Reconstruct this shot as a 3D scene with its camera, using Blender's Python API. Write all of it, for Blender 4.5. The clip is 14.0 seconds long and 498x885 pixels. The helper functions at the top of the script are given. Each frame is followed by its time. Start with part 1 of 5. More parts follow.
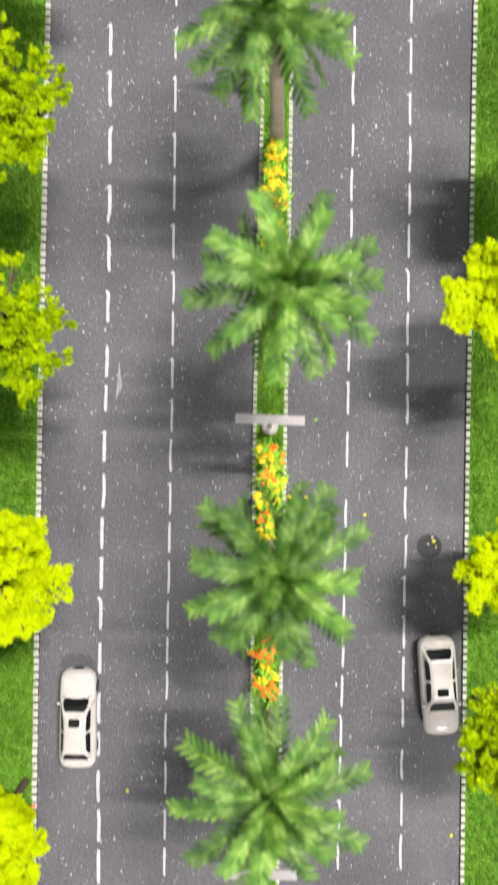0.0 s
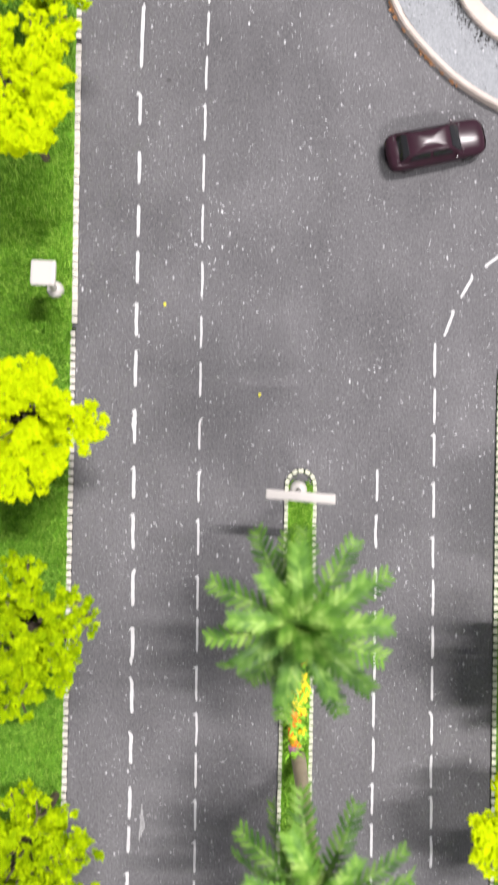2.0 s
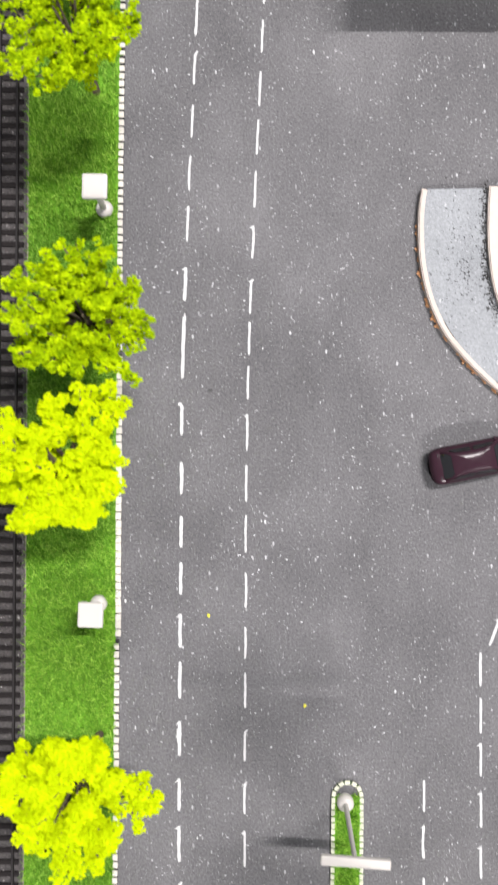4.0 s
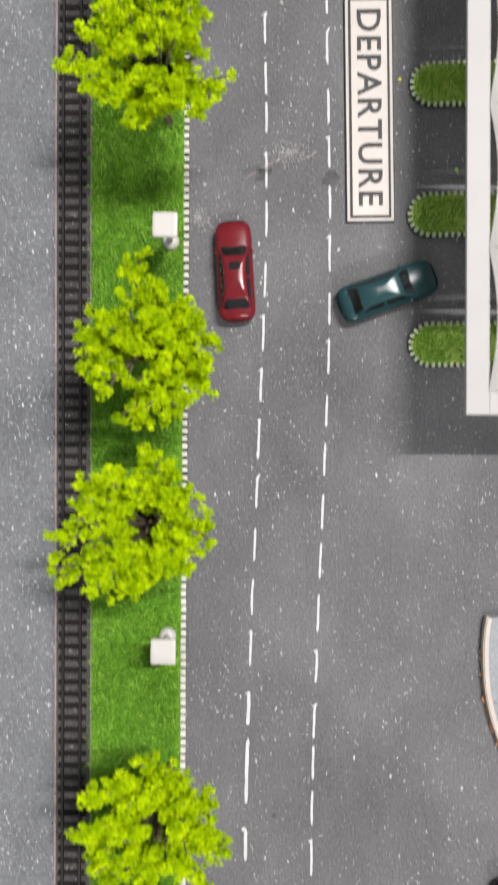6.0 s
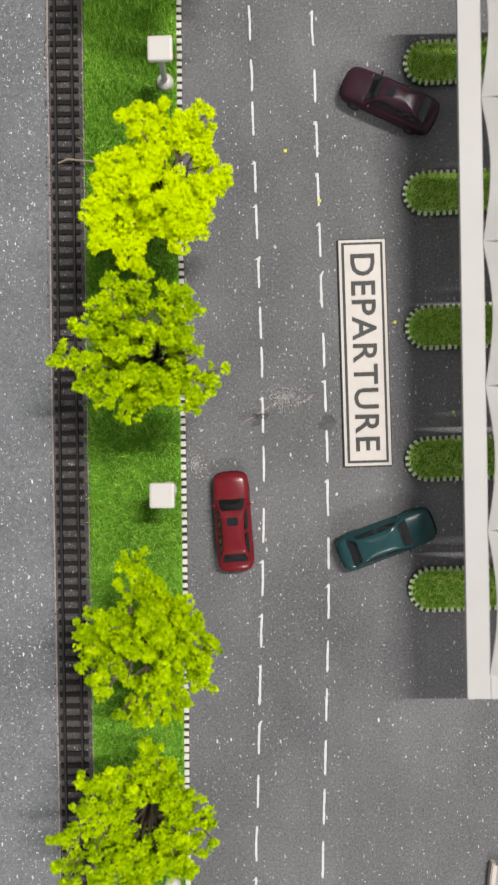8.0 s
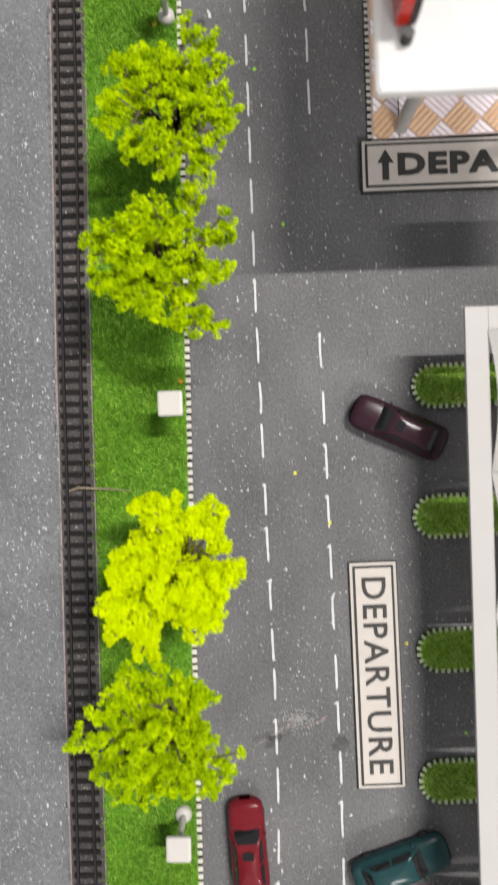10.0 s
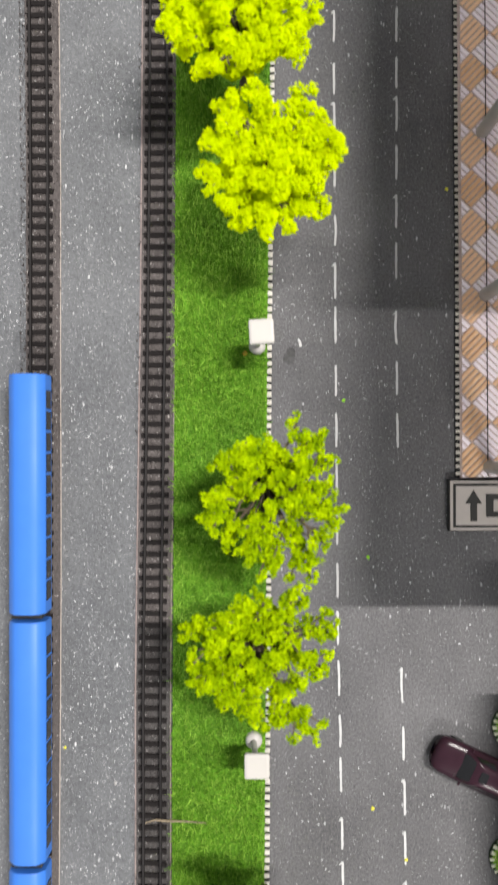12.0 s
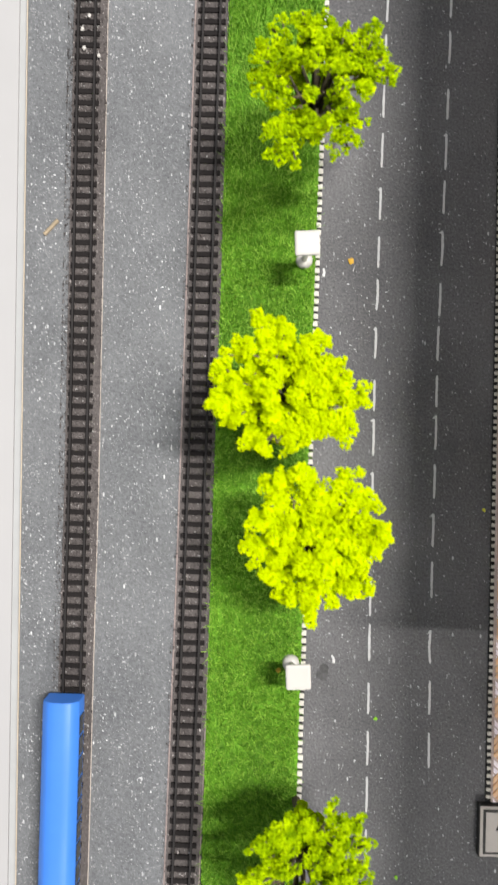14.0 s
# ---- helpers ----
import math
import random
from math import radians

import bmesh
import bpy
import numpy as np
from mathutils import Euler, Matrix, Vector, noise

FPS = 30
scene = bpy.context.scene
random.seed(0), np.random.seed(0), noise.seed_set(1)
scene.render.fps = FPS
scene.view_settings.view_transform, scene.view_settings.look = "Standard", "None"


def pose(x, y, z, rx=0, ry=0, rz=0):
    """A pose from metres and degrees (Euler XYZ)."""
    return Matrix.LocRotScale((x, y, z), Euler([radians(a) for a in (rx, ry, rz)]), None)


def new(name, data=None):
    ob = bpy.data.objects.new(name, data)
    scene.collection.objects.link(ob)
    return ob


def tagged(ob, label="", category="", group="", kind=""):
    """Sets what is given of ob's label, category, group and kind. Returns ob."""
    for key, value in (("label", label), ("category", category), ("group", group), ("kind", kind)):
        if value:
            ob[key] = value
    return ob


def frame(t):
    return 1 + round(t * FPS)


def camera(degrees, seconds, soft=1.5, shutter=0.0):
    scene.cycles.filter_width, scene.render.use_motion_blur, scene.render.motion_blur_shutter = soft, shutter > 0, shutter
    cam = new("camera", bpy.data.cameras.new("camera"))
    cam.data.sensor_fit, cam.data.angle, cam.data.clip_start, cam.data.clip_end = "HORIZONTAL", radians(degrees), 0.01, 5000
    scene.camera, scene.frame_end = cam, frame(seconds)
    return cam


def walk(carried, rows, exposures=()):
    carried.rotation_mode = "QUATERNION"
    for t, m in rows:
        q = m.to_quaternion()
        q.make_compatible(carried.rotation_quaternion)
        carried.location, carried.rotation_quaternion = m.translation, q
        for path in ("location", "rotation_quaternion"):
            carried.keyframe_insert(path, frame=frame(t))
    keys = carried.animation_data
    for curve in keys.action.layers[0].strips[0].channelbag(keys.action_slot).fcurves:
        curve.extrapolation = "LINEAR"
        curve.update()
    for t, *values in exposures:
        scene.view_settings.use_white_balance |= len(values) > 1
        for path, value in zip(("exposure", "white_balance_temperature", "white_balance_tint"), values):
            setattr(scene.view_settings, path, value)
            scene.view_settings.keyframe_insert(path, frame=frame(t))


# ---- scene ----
cam = camera(40.0, 14.0, soft=2.4, shutter=0.4)
ROWS = [
    (0.00, 0.0002, 0.0006, 0.3381, -0.56, 0.31, -0.24),
    (0.50, -0.0031, 0.0574, 0.3375, -0.46, 0.37, -0.01),
    (1.00, -0.0054, 0.1125, 0.3373, -0.34, 0.42, 0.08),
    (1.50, -0.0073, 0.1634, 0.3372, -0.21, 0.47, -0.03),
    (2.00, -0.0089, 0.2158, 0.3368, -0.11, 0.51, -0.28),
    (2.20, -0.0078, 0.2385, 0.3368, -0.07, 0.51, -0.39),
    (2.62, -0.0097, 0.2789, 0.3365, -0.01, 0.50, -0.57),
    (3.04, -0.0142, 0.3088, 0.3361, 0.03, 0.44, -0.71),
    (3.46, -0.0204, 0.3334, 0.3357, 0.05, 0.38, -0.80),
    (3.88, -0.0275, 0.3583, 0.3354, 0.07, 0.33, -0.88),
    (4.30, -0.0347, 0.3891, 0.3352, 0.09, 0.33, -0.95),
    (4.50, -0.0372, 0.4059, 0.3349, 0.10, 0.34, -0.99),
    (5.00, -0.0462, 0.4652, 0.3350, 0.14, 0.40, -1.06),
    (5.50, -0.0493, 0.5141, 0.3348, 0.21, 0.50, -1.08),
    (6.00, -0.0556, 0.5741, 0.3353, 0.31, 0.60, -1.14),
    (6.50, -0.0565, 0.6297, 0.3348, 0.36, 0.68, -1.32),
    (7.00, -0.0538, 0.6683, 0.3347, 0.38, 0.75, -1.60),
    (7.20, -0.0530, 0.6725, 0.3347, 0.37, 0.77, -1.72),
    (7.62, -0.0512, 0.6822, 0.3349, 0.37, 0.83, -1.97),
    (8.04, -0.0499, 0.6954, 0.3354, 0.34, 0.90, -2.22),
    (8.46, -0.0491, 0.7143, 0.3361, 0.29, 0.95, -2.45),
    (8.88, -0.0487, 0.7414, 0.3368, 0.25, 0.97, -2.65),
    (9.30, -0.0486, 0.7790, 0.3372, 0.20, 0.96, -2.81),
    (9.50, -0.0470, 0.7998, 0.3373, 0.18, 0.95, -2.89),
    (10.00, -0.0486, 0.8539, 0.3374, 0.14, 0.88, -3.01),
    (10.50, -0.0600, 0.8987, 0.3375, 0.14, 0.80, -2.90),
    (11.00, -0.0783, 0.9481, 0.3373, 0.17, 0.72, -2.55),
    (11.50, -0.0890, 0.9798, 0.3366, 0.26, 0.67, -1.98),
    (12.00, -0.0847, 1.0170, 0.3368, 0.35, 0.64, -1.29),
    (12.50, -0.0845, 1.0603, 0.3373, 0.44, 0.63, -0.59),
    (13.00, -0.0887, 1.1060, 0.3375, 0.56, 0.60, -0.11),
    (13.50, -0.0930, 1.1425, 0.3377, 0.69, 0.58, 0.17),
    (14.00, -0.1011, 1.1694, 0.3385, 0.79, 0.54, 0.29),
]
EXPOSURE = [(0.0, 0.55, 6550, 15), (2.2, 0.66, 6520, 16), (4.5, 0.68, 6500, 13), (5.5, 0.55, 6500, 12), (7.0, 0.21, 6600, 9), (10.5, 0.33, 6680, 10), (11.5, 0.38, 6640, 10), (13.5, 0.54, 6640, 10), (14.0, 0.54, 6620, 9)]
walk(cam, [(t, pose(x, y, z, rx, ry, rz)) for t, x, y, z, rx, ry, rz in ROWS], EXPOSURE)
# ---------------------------------------------------------------- world and lights
FOCUS = 0.337
cam.data.dof.use_dof = True
cam.data.dof.focus_distance = FOCUS
cam.data.dof.aperture_fstop = 11.0

hall = bpy.data.worlds.new("exhibition_hall")
scene.world = hall
hall.use_nodes = True
hall.node_tree.nodes["Background"].inputs[0].default_value = (0.93, 0.96, 1.0, 1)
hall.node_tree.nodes["Background"].inputs[1].default_value = 0.34


def tube_row(name, x, y, z, length, width, watts, colour, turn=0.0):
    """A row of ceiling tubes: one long, narrow lamp that runs along x and shines down."""
    data = bpy.data.lights.new(name, "AREA")
    data.shape, data.size, data.size_y = "RECTANGLE", length, width
    data.energy, data.color = watts, colour
    lamp = new(name, data)
    lamp.matrix_world = pose(x, y, z, 0, 0, turn)
    return lamp


tube_row("ceiling_tubes", 2.45, 2.68, 6.0, 2.3, 0.12, 515, (1.0, 0.975, 0.95), -1.5)
tube_row("ceiling_tubes", 2.1, -5.5, 6.0, 2.3, 0.12, 490, (1.0, 0.975, 0.95), -1.5)

# ---------------------------------------------------------------- materials
rng = np.random.default_rng(7)


class Mat:
    """A small builder for node materials in object space, metres."""

    def __init__(self, name, rough=0.6, metal=0.0, spec=0.5):
        self.m = bpy.data.materials.new(name)
        self.m.use_nodes = True
        self.t = self.m.node_tree
        self.b = self.t.nodes["Principled BSDF"]
        self.b.inputs["Roughness"].default_value = rough
        self.b.inputs["Metallic"].default_value = metal
        self.b.inputs["Specular IOR Level"].default_value = spec
        self.co = self.t.nodes.new("ShaderNodeTexCoord").outputs["Object"]

    def link(self, a, b):
        self.t.links.new(a, b)

    def noise(self, scale, detail=2.0, rough=0.5, co=None):
        n = self.t.nodes.new("ShaderNodeTexNoise")
        n.inputs["Scale"].default_value, n.inputs["Detail"].default_value, n.inputs["Roughness"].default_value = scale, detail, rough
        self.link(co or self.co, n.inputs["Vector"])
        return n.outputs["Fac"]

    def stretched(self, sx, sy, sz, turn=0.0):
        n = self.t.nodes.new("ShaderNodeMapping")
        n.inputs["Rotation"].default_value = (0, 0, radians(turn))
        n.inputs["Scale"].default_value = (sx, sy, sz)
        self.link(self.co, n.inputs["Vector"])
        return n.outputs["Vector"]

    def ramp(self, fac, stops):
        n = self.t.nodes.new("ShaderNodeValToRGB")
        e = n.color_ramp.elements
        while len(e) < len(stops):
            e.new(0.5)
        for el, (p, c) in zip(e, stops):
            el.position = p
            el.color = (*c, 1) if len(c) == 3 else c
        self.link(fac, n.inputs["Fac"])
        return n.outputs["Color"]

    def mix(self, fac, a, b, mode="MIX"):
        n = self.t.nodes.new("ShaderNodeMix")
        n.data_type, n.blend_type = "RGBA", mode
        for sock, v in ((n.inputs[0], fac), (n.inputs[6], a), (n.inputs[7], b)):
            if isinstance(v, (float, int)):
                sock.default_value = v
            elif isinstance(v, tuple):
                sock.default_value = (*v, 1)
            else:
                self.link(v, sock)
        return n.outputs[2]

    def math(self, op, a, b=0.0):
        n = self.t.nodes.new("ShaderNodeMath")
        n.operation = op
        for sock, v in ((n.inputs[0], a), (n.inputs[1], b)):
            if isinstance(v, (float, int)):
                sock.default_value = v
            else:
                self.link(v, sock)
        return n.outputs[0]

    def flecks(self, scale, radius, share, co=None):
        """1 in small dots, of which only a share of the cells has one."""
        n = self.t.nodes.new("ShaderNodeTexVoronoi")
        n.inputs["Scale"].default_value = scale
        self.link(co or self.co, n.inputs["Vector"])
        near = self.math("LESS_THAN", n.outputs["Distance"], radius)
        sep = self.t.nodes.new("ShaderNodeSeparateColor")
        self.link(n.outputs["Color"], sep.inputs[0])
        some = self.math("GREATER_THAN", sep.outputs[0], 1 - share)
        return self.math("MULTIPLY", self.math("MULTIPLY", near, some), sep.outputs[1])

    def random(self):
        return self.t.nodes.new("ShaderNodeObjectInfo").outputs["Random"]

    def island(self):
        return self.t.nodes.new("ShaderNodeNewGeometry").outputs["Random Per Island"]

    def colour(self, c):
        if isinstance(c, tuple):
            self.b.inputs["Base Color"].default_value = (*c, 1)
        else:
            self.link(c, self.b.inputs["Base Color"])
        return self

    def rough(self, fac, lo, hi):
        n = self.t.nodes.new("ShaderNodeMapRange")
        n.inputs["To Min"].default_value, n.inputs["To Max"].default_value = lo, hi
        self.link(fac, n.inputs["Value"])
        self.link(n.outputs[0], self.b.inputs["Roughness"])
        return self

    def bump(self, height, strength, distance):
        n = self.t.nodes.new("ShaderNodeBump")
        n.inputs["Strength"].default_value, n.inputs["Distance"].default_value = strength, distance
        self.link(height, n.inputs["Height"])
        self.link(n.outputs[0], self.b.inputs["Normal"])
        return self

    def thin(self, share):
        """Let a share of the light through, as foam, paper or a leaf does."""
        t = self.t
        through_light = t.nodes.new("ShaderNodeBsdfTranslucent")
        both = t.nodes.new("ShaderNodeMixShader")
        both.inputs[0].default_value = share
        tint = self.b.inputs["Base Color"]
        if tint.is_linked:
            self.link(tint.links[0].from_socket, through_light.inputs["Color"])
        else:
            through_light.inputs["Color"].default_value = tint.default_value
        self.link(self.b.outputs[0], both.inputs[1])
        self.link(through_light.outputs[0], both.inputs[2])
        self.link(both.outputs[0], t.nodes["Material Output"].inputs["Surface"])
        return self


def gritty(name, dark, light, fleck, fleck_share):
    """Printed asphalt sheet: grey grain, faint patches, pale slivers of mica lying every way."""
    k = Mat(name, 0.8, spec=0.25)
    patches = k.noise(14, 3, 0.55)
    grain = k.noise(950, 3, 0.85)
    base = k.ramp(k.mix(0.72, patches, grain), [(0.36, dark), (0.64, light)])
    smears = k.ramp(k.noise(60, 4, 0.6, k.stretched(1, 0.35, 1)), [(0.35, (0.92, 0.92, 0.92)), (0.7, (1.05, 1.05, 1.05))])
    base = k.mix(1.0, base, smears, "MULTIPLY")
    big = k.flecks(290, 0.14, fleck_share * 0.40, k.stretched(1, 0.45, 1))
    across = k.flecks(520, 0.15, fleck_share * 0.6, k.stretched(0.45, 1, 1, 25))
    slant = k.flecks(560, 0.16, fleck_share * 0.6, k.stretched(1, 0.42, 1, 40))
    small = k.flecks(760, 0.20, fleck_share * 0.55)
    tiny = k.flecks(1300, 0.25, fleck_share * 0.55)
    thick = k.ramp(k.noise(22, 3, 0.6), [(0.35, (0.45, 0.45, 0.45)), (0.65, (1.0, 1.0, 1.0))])
    both = k.math("MAXIMUM", big, k.math("MAXIMUM", k.math("MAXIMUM", across, slant), k.math("MAXIMUM", small, k.math("MULTIPLY", tiny, 0.45))))
    both = k.math("MULTIPLY", both, thick)
    base = k.mix(both, base, fleck)
    specks = k.flecks(620, 0.20, 0.22, k.stretched(1.4, 1, 1, -30))
    base = k.mix(k.math("MULTIPLY", specks, 0.75), base, (0.03, 0.03, 0.03))
    k.colour(base)
    k.bump(k.noise(1500, 2, 0.6), 0.5, 0.0004)
    k.rough(k.noise(300, 2), 0.62, 0.9)
    return k.m


def plain(name, c, rough=0.5, vary=0.12, grain=220, metal=0.0, spec=0.5, bump=0.0):
    """A smooth material with slight soiling and grain."""
    k = Mat(name, rough, metal, spec)
    lo = tuple(v * (1 - vary) for v in c)
    hi = tuple(min(1.0, v * (1 + vary)) for v in c)
    k.colour(k.ramp(k.mix(0.5, k.noise(grain * 0.12, 3), k.noise(grain, 3, 0.6)), [(0.35, lo), (0.65, hi)]))
    k.rough(k.noise(grain * 0.4, 2), max(0.02, rough - 0.08), min(1, rough + 0.1))
    if bump:
        k.bump(k.noise(grain * 4, 2), 0.4, bump)
    return k.m


def thin_white(name, c, share):
    k = Mat(name, 0.4)
    k.colour(k.ramp(k.noise(60, 3), [(0.35, tuple(v * 0.97 for v in c)), (0.65, tuple(v * 1.03 for v in c))]))
    return k.thin(share).m


ASPHALT = gritty("asphalt_sheet", (0.0608, 0.06004, 0.06308), (0.171, 0.168, 0.174), (0.5928, 0.5928, 0.608), 0.40)
GRAVEL = gritty("grey_track_sheet", (0.084, 0.0872, 0.0935), (0.186, 0.1905, 0.1985), (0.6992, 0.6992, 0.7068), 0.95)
RAMP_GRIT = gritty("pale_granite_sheet", (0.19, 0.2014, 0.2128), (0.3268, 0.342, 0.3572), (0.57, 0.57, 0.5852), 0.30)
BALLAST = gritty("brown_ballast", (0.050, 0.0435, 0.0425), (0.135, 0.118, 0.114), (0.532, 0.4864, 0.4712), 0.55)
PAINT = plain("road_paint", (0.5016, 0.5016, 0.5016), 0.7, 0.10, 700)
KERB_DARK = plain("kerb_black", (0.01368, 0.01368, 0.01216), 0.8, 0.3, 600)
KERB_WHITE = plain("kerb_cream_white", (0.5624, 0.532, 0.4788), 0.75, 0.10, 700)
WHITE = plain("white_plastic", (0.475, 0.452, 0.424), 0.45, 0.03, 160)
CANOPY_WHITE = thin_white("thin_white_canopy", (0.77, 0.75, 0.735), 0.66)
SLAB_WHITE = thin_white("white_roof_slab", (0.79, 0.78, 0.78), 0.42)
ROOF_WHITE = plain("white_acrylic_roof", (0.405, 0.390, 0.382), 0.55, 0.03, 60, spec=0.2)
CREAM = plain("cream_card", (0.47, 0.405, 0.36), 0.6, 0.09, 260)
SIGN_FACE = plain("sign_cream", (0.445, 0.405, 0.375), 0.5, 0.05, 260)
SIGN_DARK = plain("sign_dark", (0.02128, 0.02052, 0.019), 0.6, 0.2, 400)
BLACK = plain("black_plastic", (0.00912, 0.00912, 0.00988), 0.45, 0.2, 300)
RAIL = plain("blackened_rail", (0.01672, 0.01444, 0.01444), 0.6, 0.3, 900, spec=0.25)
SLEEPER = plain("dark_brown_sleeper", (0.0152, 0.01292, 0.01292), 0.85, 0.35, 900, spec=0.15)
DARK_BALLAST = gritty("darker_ballast", (0.02736, 0.02508, 0.02508), (0.095, 0.0874, 0.08588), (0.456, 0.4256, 0.4104), 0.36)
GLASS = plain("tinted_car_glass", (0.00912, 0.00912, 0.01064), 0.08, 0.1, 300)
TYRE = plain("tyre", (0.0076, 0.0076, 0.0076), 0.8, 0.2, 300)
PILLAR = plain("grey_pillar", (0.4256, 0.4028, 0.3876), 0.35, 0.1, 160)
BLUE = plain("blue_train_paint", (0.038, 0.1786, 0.6232), 0.5, 0.04, 120)
RED = plain("red_acrylic", (0.4712, 0.02128, 0.01216), 0.15, 0.06, 120)
BARK = plain("bark_brown", (0.105, 0.082, 0.050), 0.85, 0.3, 700, bump=0.0006)
PALM_BARK = plain("palm_trunk_brown", (0.38, 0.3192, 0.2356), 0.7, 0.2, 500, bump=0.0006)
TWIG = plain("dry_twig", (0.3192, 0.2508, 0.1672), 0.8, 0.2, 600)
SOIL = plain("green_turf_base", (0.11, 0.27, 0.014), 0.95, 0.35, 300)
BED_EDGE = plain("dark_green_edge", (0.0266, 0.057, 0.0152), 0.9, 0.3, 500)
TOOTH = plain("pale_green_cream_tooth", (0.532, 0.5396, 0.4256), 0.75, 0.12, 700)
STAIN = plain("dark_stain", (0.0608, 0.05928, 0.0608), 0.75, 0.5, 500)
DUST = plain("pale_dust_grain", (0.36, 0.35, 0.34), 0.9, 0.35, 900)
SMEAR = plain("paint_smear", (0.3192, 0.3192, 0.3192), 0.8, 0.25, 900)
PINK_DUST = plain("pinkish_dust", (0.25, 0.20, 0.19), 0.9, 0.3, 700)
MDF = plain("cream_edge_band", (0.4712, 0.3952, 0.304), 0.6, 0.1, 200)
RIM_GREY = plain("grey_rim", (0.3496, 0.3534, 0.3572), 0.5, 0.05, 120)
LEDGE = plain("white_ledge", (0.375, 0.368, 0.372), 0.4, 0.02, 40)
PETAL_YELLOW = plain("yellow_petal", (0.92, 0.64, 0.003), 0.6, 0.12, 500)
PETAL_ORANGE = plain("orange_petal", (0.88, 0.24, 0.01), 0.6, 0.15, 500)
PETAL_PURPLE = plain("lilac_petal", (0.3192, 0.1216, 0.228), 0.6, 0.15, 500)
STEM_GREEN = plain("bright_green_stem", (0.22, 0.52, 0.01), 0.6, 0.2, 500)
DRY_LEAF = plain("gold_dry_leaf", (0.52, 0.30, 0.02), 0.6, 0.25, 500)
CRUMB = plain("yellow_green_crumb", (0.62, 0.58, 0.05), 0.7, 0.25, 500)
GLUE = plain("orange_glue_tuft", (0.5016, 0.2584, 0.1216), 0.7, 0.2, 600)
DISC = plain("dark_disc", (0.0266, 0.02584, 0.02736), 0.55, 0.35, 500)


def grassy():
    k = Mat("green_flock_fibre", 0.8, spec=0.2)
    patch = k.mix(0.6, k.noise(55, 3, 0.7), k.noise(300, 3, 0.8))
    base = k.ramp(k.mix(0.42, patch, k.island()), [(0.30, (0.060, 0.180, 0.008)), (0.5, (0.172, 0.395, 0.024)), (0.70, (0.38, 0.61, 0.090))])
    return k.colour(base).m


def leafy(name, lo, mid, hi, share=0.14):
    k = Mat(name, 0.85, spec=0.05)
    base = k.ramp(k.mix(0.2, k.noise(170, 2), k.island()), [(0.28, lo), (0.5, mid), (0.72, hi)])
    return k.colour(base).thin(share).m


def frond_green():
    k = Mat("palm_frond_green", 0.5, spec=0.22)
    base = k.ramp(k.mix(0.5, k.noise(160, 2), k.island()), [(0.2, (0.032, 0.10, 0.012)), (0.5, (0.102, 0.232, 0.028)), (0.85, (0.275, 0.43, 0.105))])
    base = k.mix(1.0, base, k.ramp(k.random(), [(0.0, (0.55, 0.60, 0.55)), (0.5, (1.0, 1.0, 1.0)), (1.0, (1.45, 1.35, 1.3))]), "MULTIPLY")
    return k.colour(base).m


GRASS = grassy()
LEAF_YELLOW = leafy("neon_yellow_flock", (0.68, 0.79, 0.001), (0.78, 0.885, 0.001), (0.86, 0.935, 0.003), 0.60)
LEAF_OLIVE = leafy("lime_green_flock", (0.19, 0.33, 0.001), (0.40, 0.58, 0.001), (0.66, 0.82, 0.002), 0.34)
FROND = frond_green()
# turf green lightened in colour to make up for shade under the canopy
LEAF_BED = leafy("shade_lifted_flock", (0.25, 0.42, 0.05), (0.42, 0.58, 0.12), (0.60, 0.74, 0.24))


def car_paint(name, c):
    k = Mat(name, 0.16, spec=0.22)
    k.colour(k.ramp(k.noise(200, 3), [(0.3, tuple(v * 0.9 for v in c)), (0.7, tuple(min(1, v * 1.08) for v in c))]))
    k.b.inputs["Coat Weight"].default_value = 0.03
    k.b.inputs["Coat Roughness"].default_value = 0.08
    k.rough(k.noise(400, 2), 0.18, 0.28)
    return k.m


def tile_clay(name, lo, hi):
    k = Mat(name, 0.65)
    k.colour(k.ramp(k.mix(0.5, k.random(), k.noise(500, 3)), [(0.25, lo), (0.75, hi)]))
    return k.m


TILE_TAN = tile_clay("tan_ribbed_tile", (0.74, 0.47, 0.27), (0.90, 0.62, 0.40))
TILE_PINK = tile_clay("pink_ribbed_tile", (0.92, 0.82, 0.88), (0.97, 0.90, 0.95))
TILE_GROUT = plain("tile_joint", (0.56, 0.45, 0.42), 0.9, 0.2, 500)

# ---------------------------------------------------------------- small builders


def to_mesh(bm, name, mat, smooth=False):
    me = bpy.data.meshes.new(name)
    bm.to_mesh(me)
    bm.free()
    me.materials.append(mat)
    if smooth:
        me.shade_smooth()
        if smooth is not True:
            me.set_sharp_from_angle(angle=radians(smooth))
    return me


def part(name, bm, mat, parent=None, label="", smooth=False, at=None):
    ob = new(name, to_mesh(bm, name, mat, smooth))
    if parent is not None:
        ob.parent = parent
    if at is not None:
        ob.matrix_basis = at
    return tagged(ob, label)


def thing(name, m, label, category, group="", kind=""):
    ob = new(name)
    ob.empty_display_size = 0.005
    ob.matrix_basis = m
    return tagged(ob, label, category, group, kind)


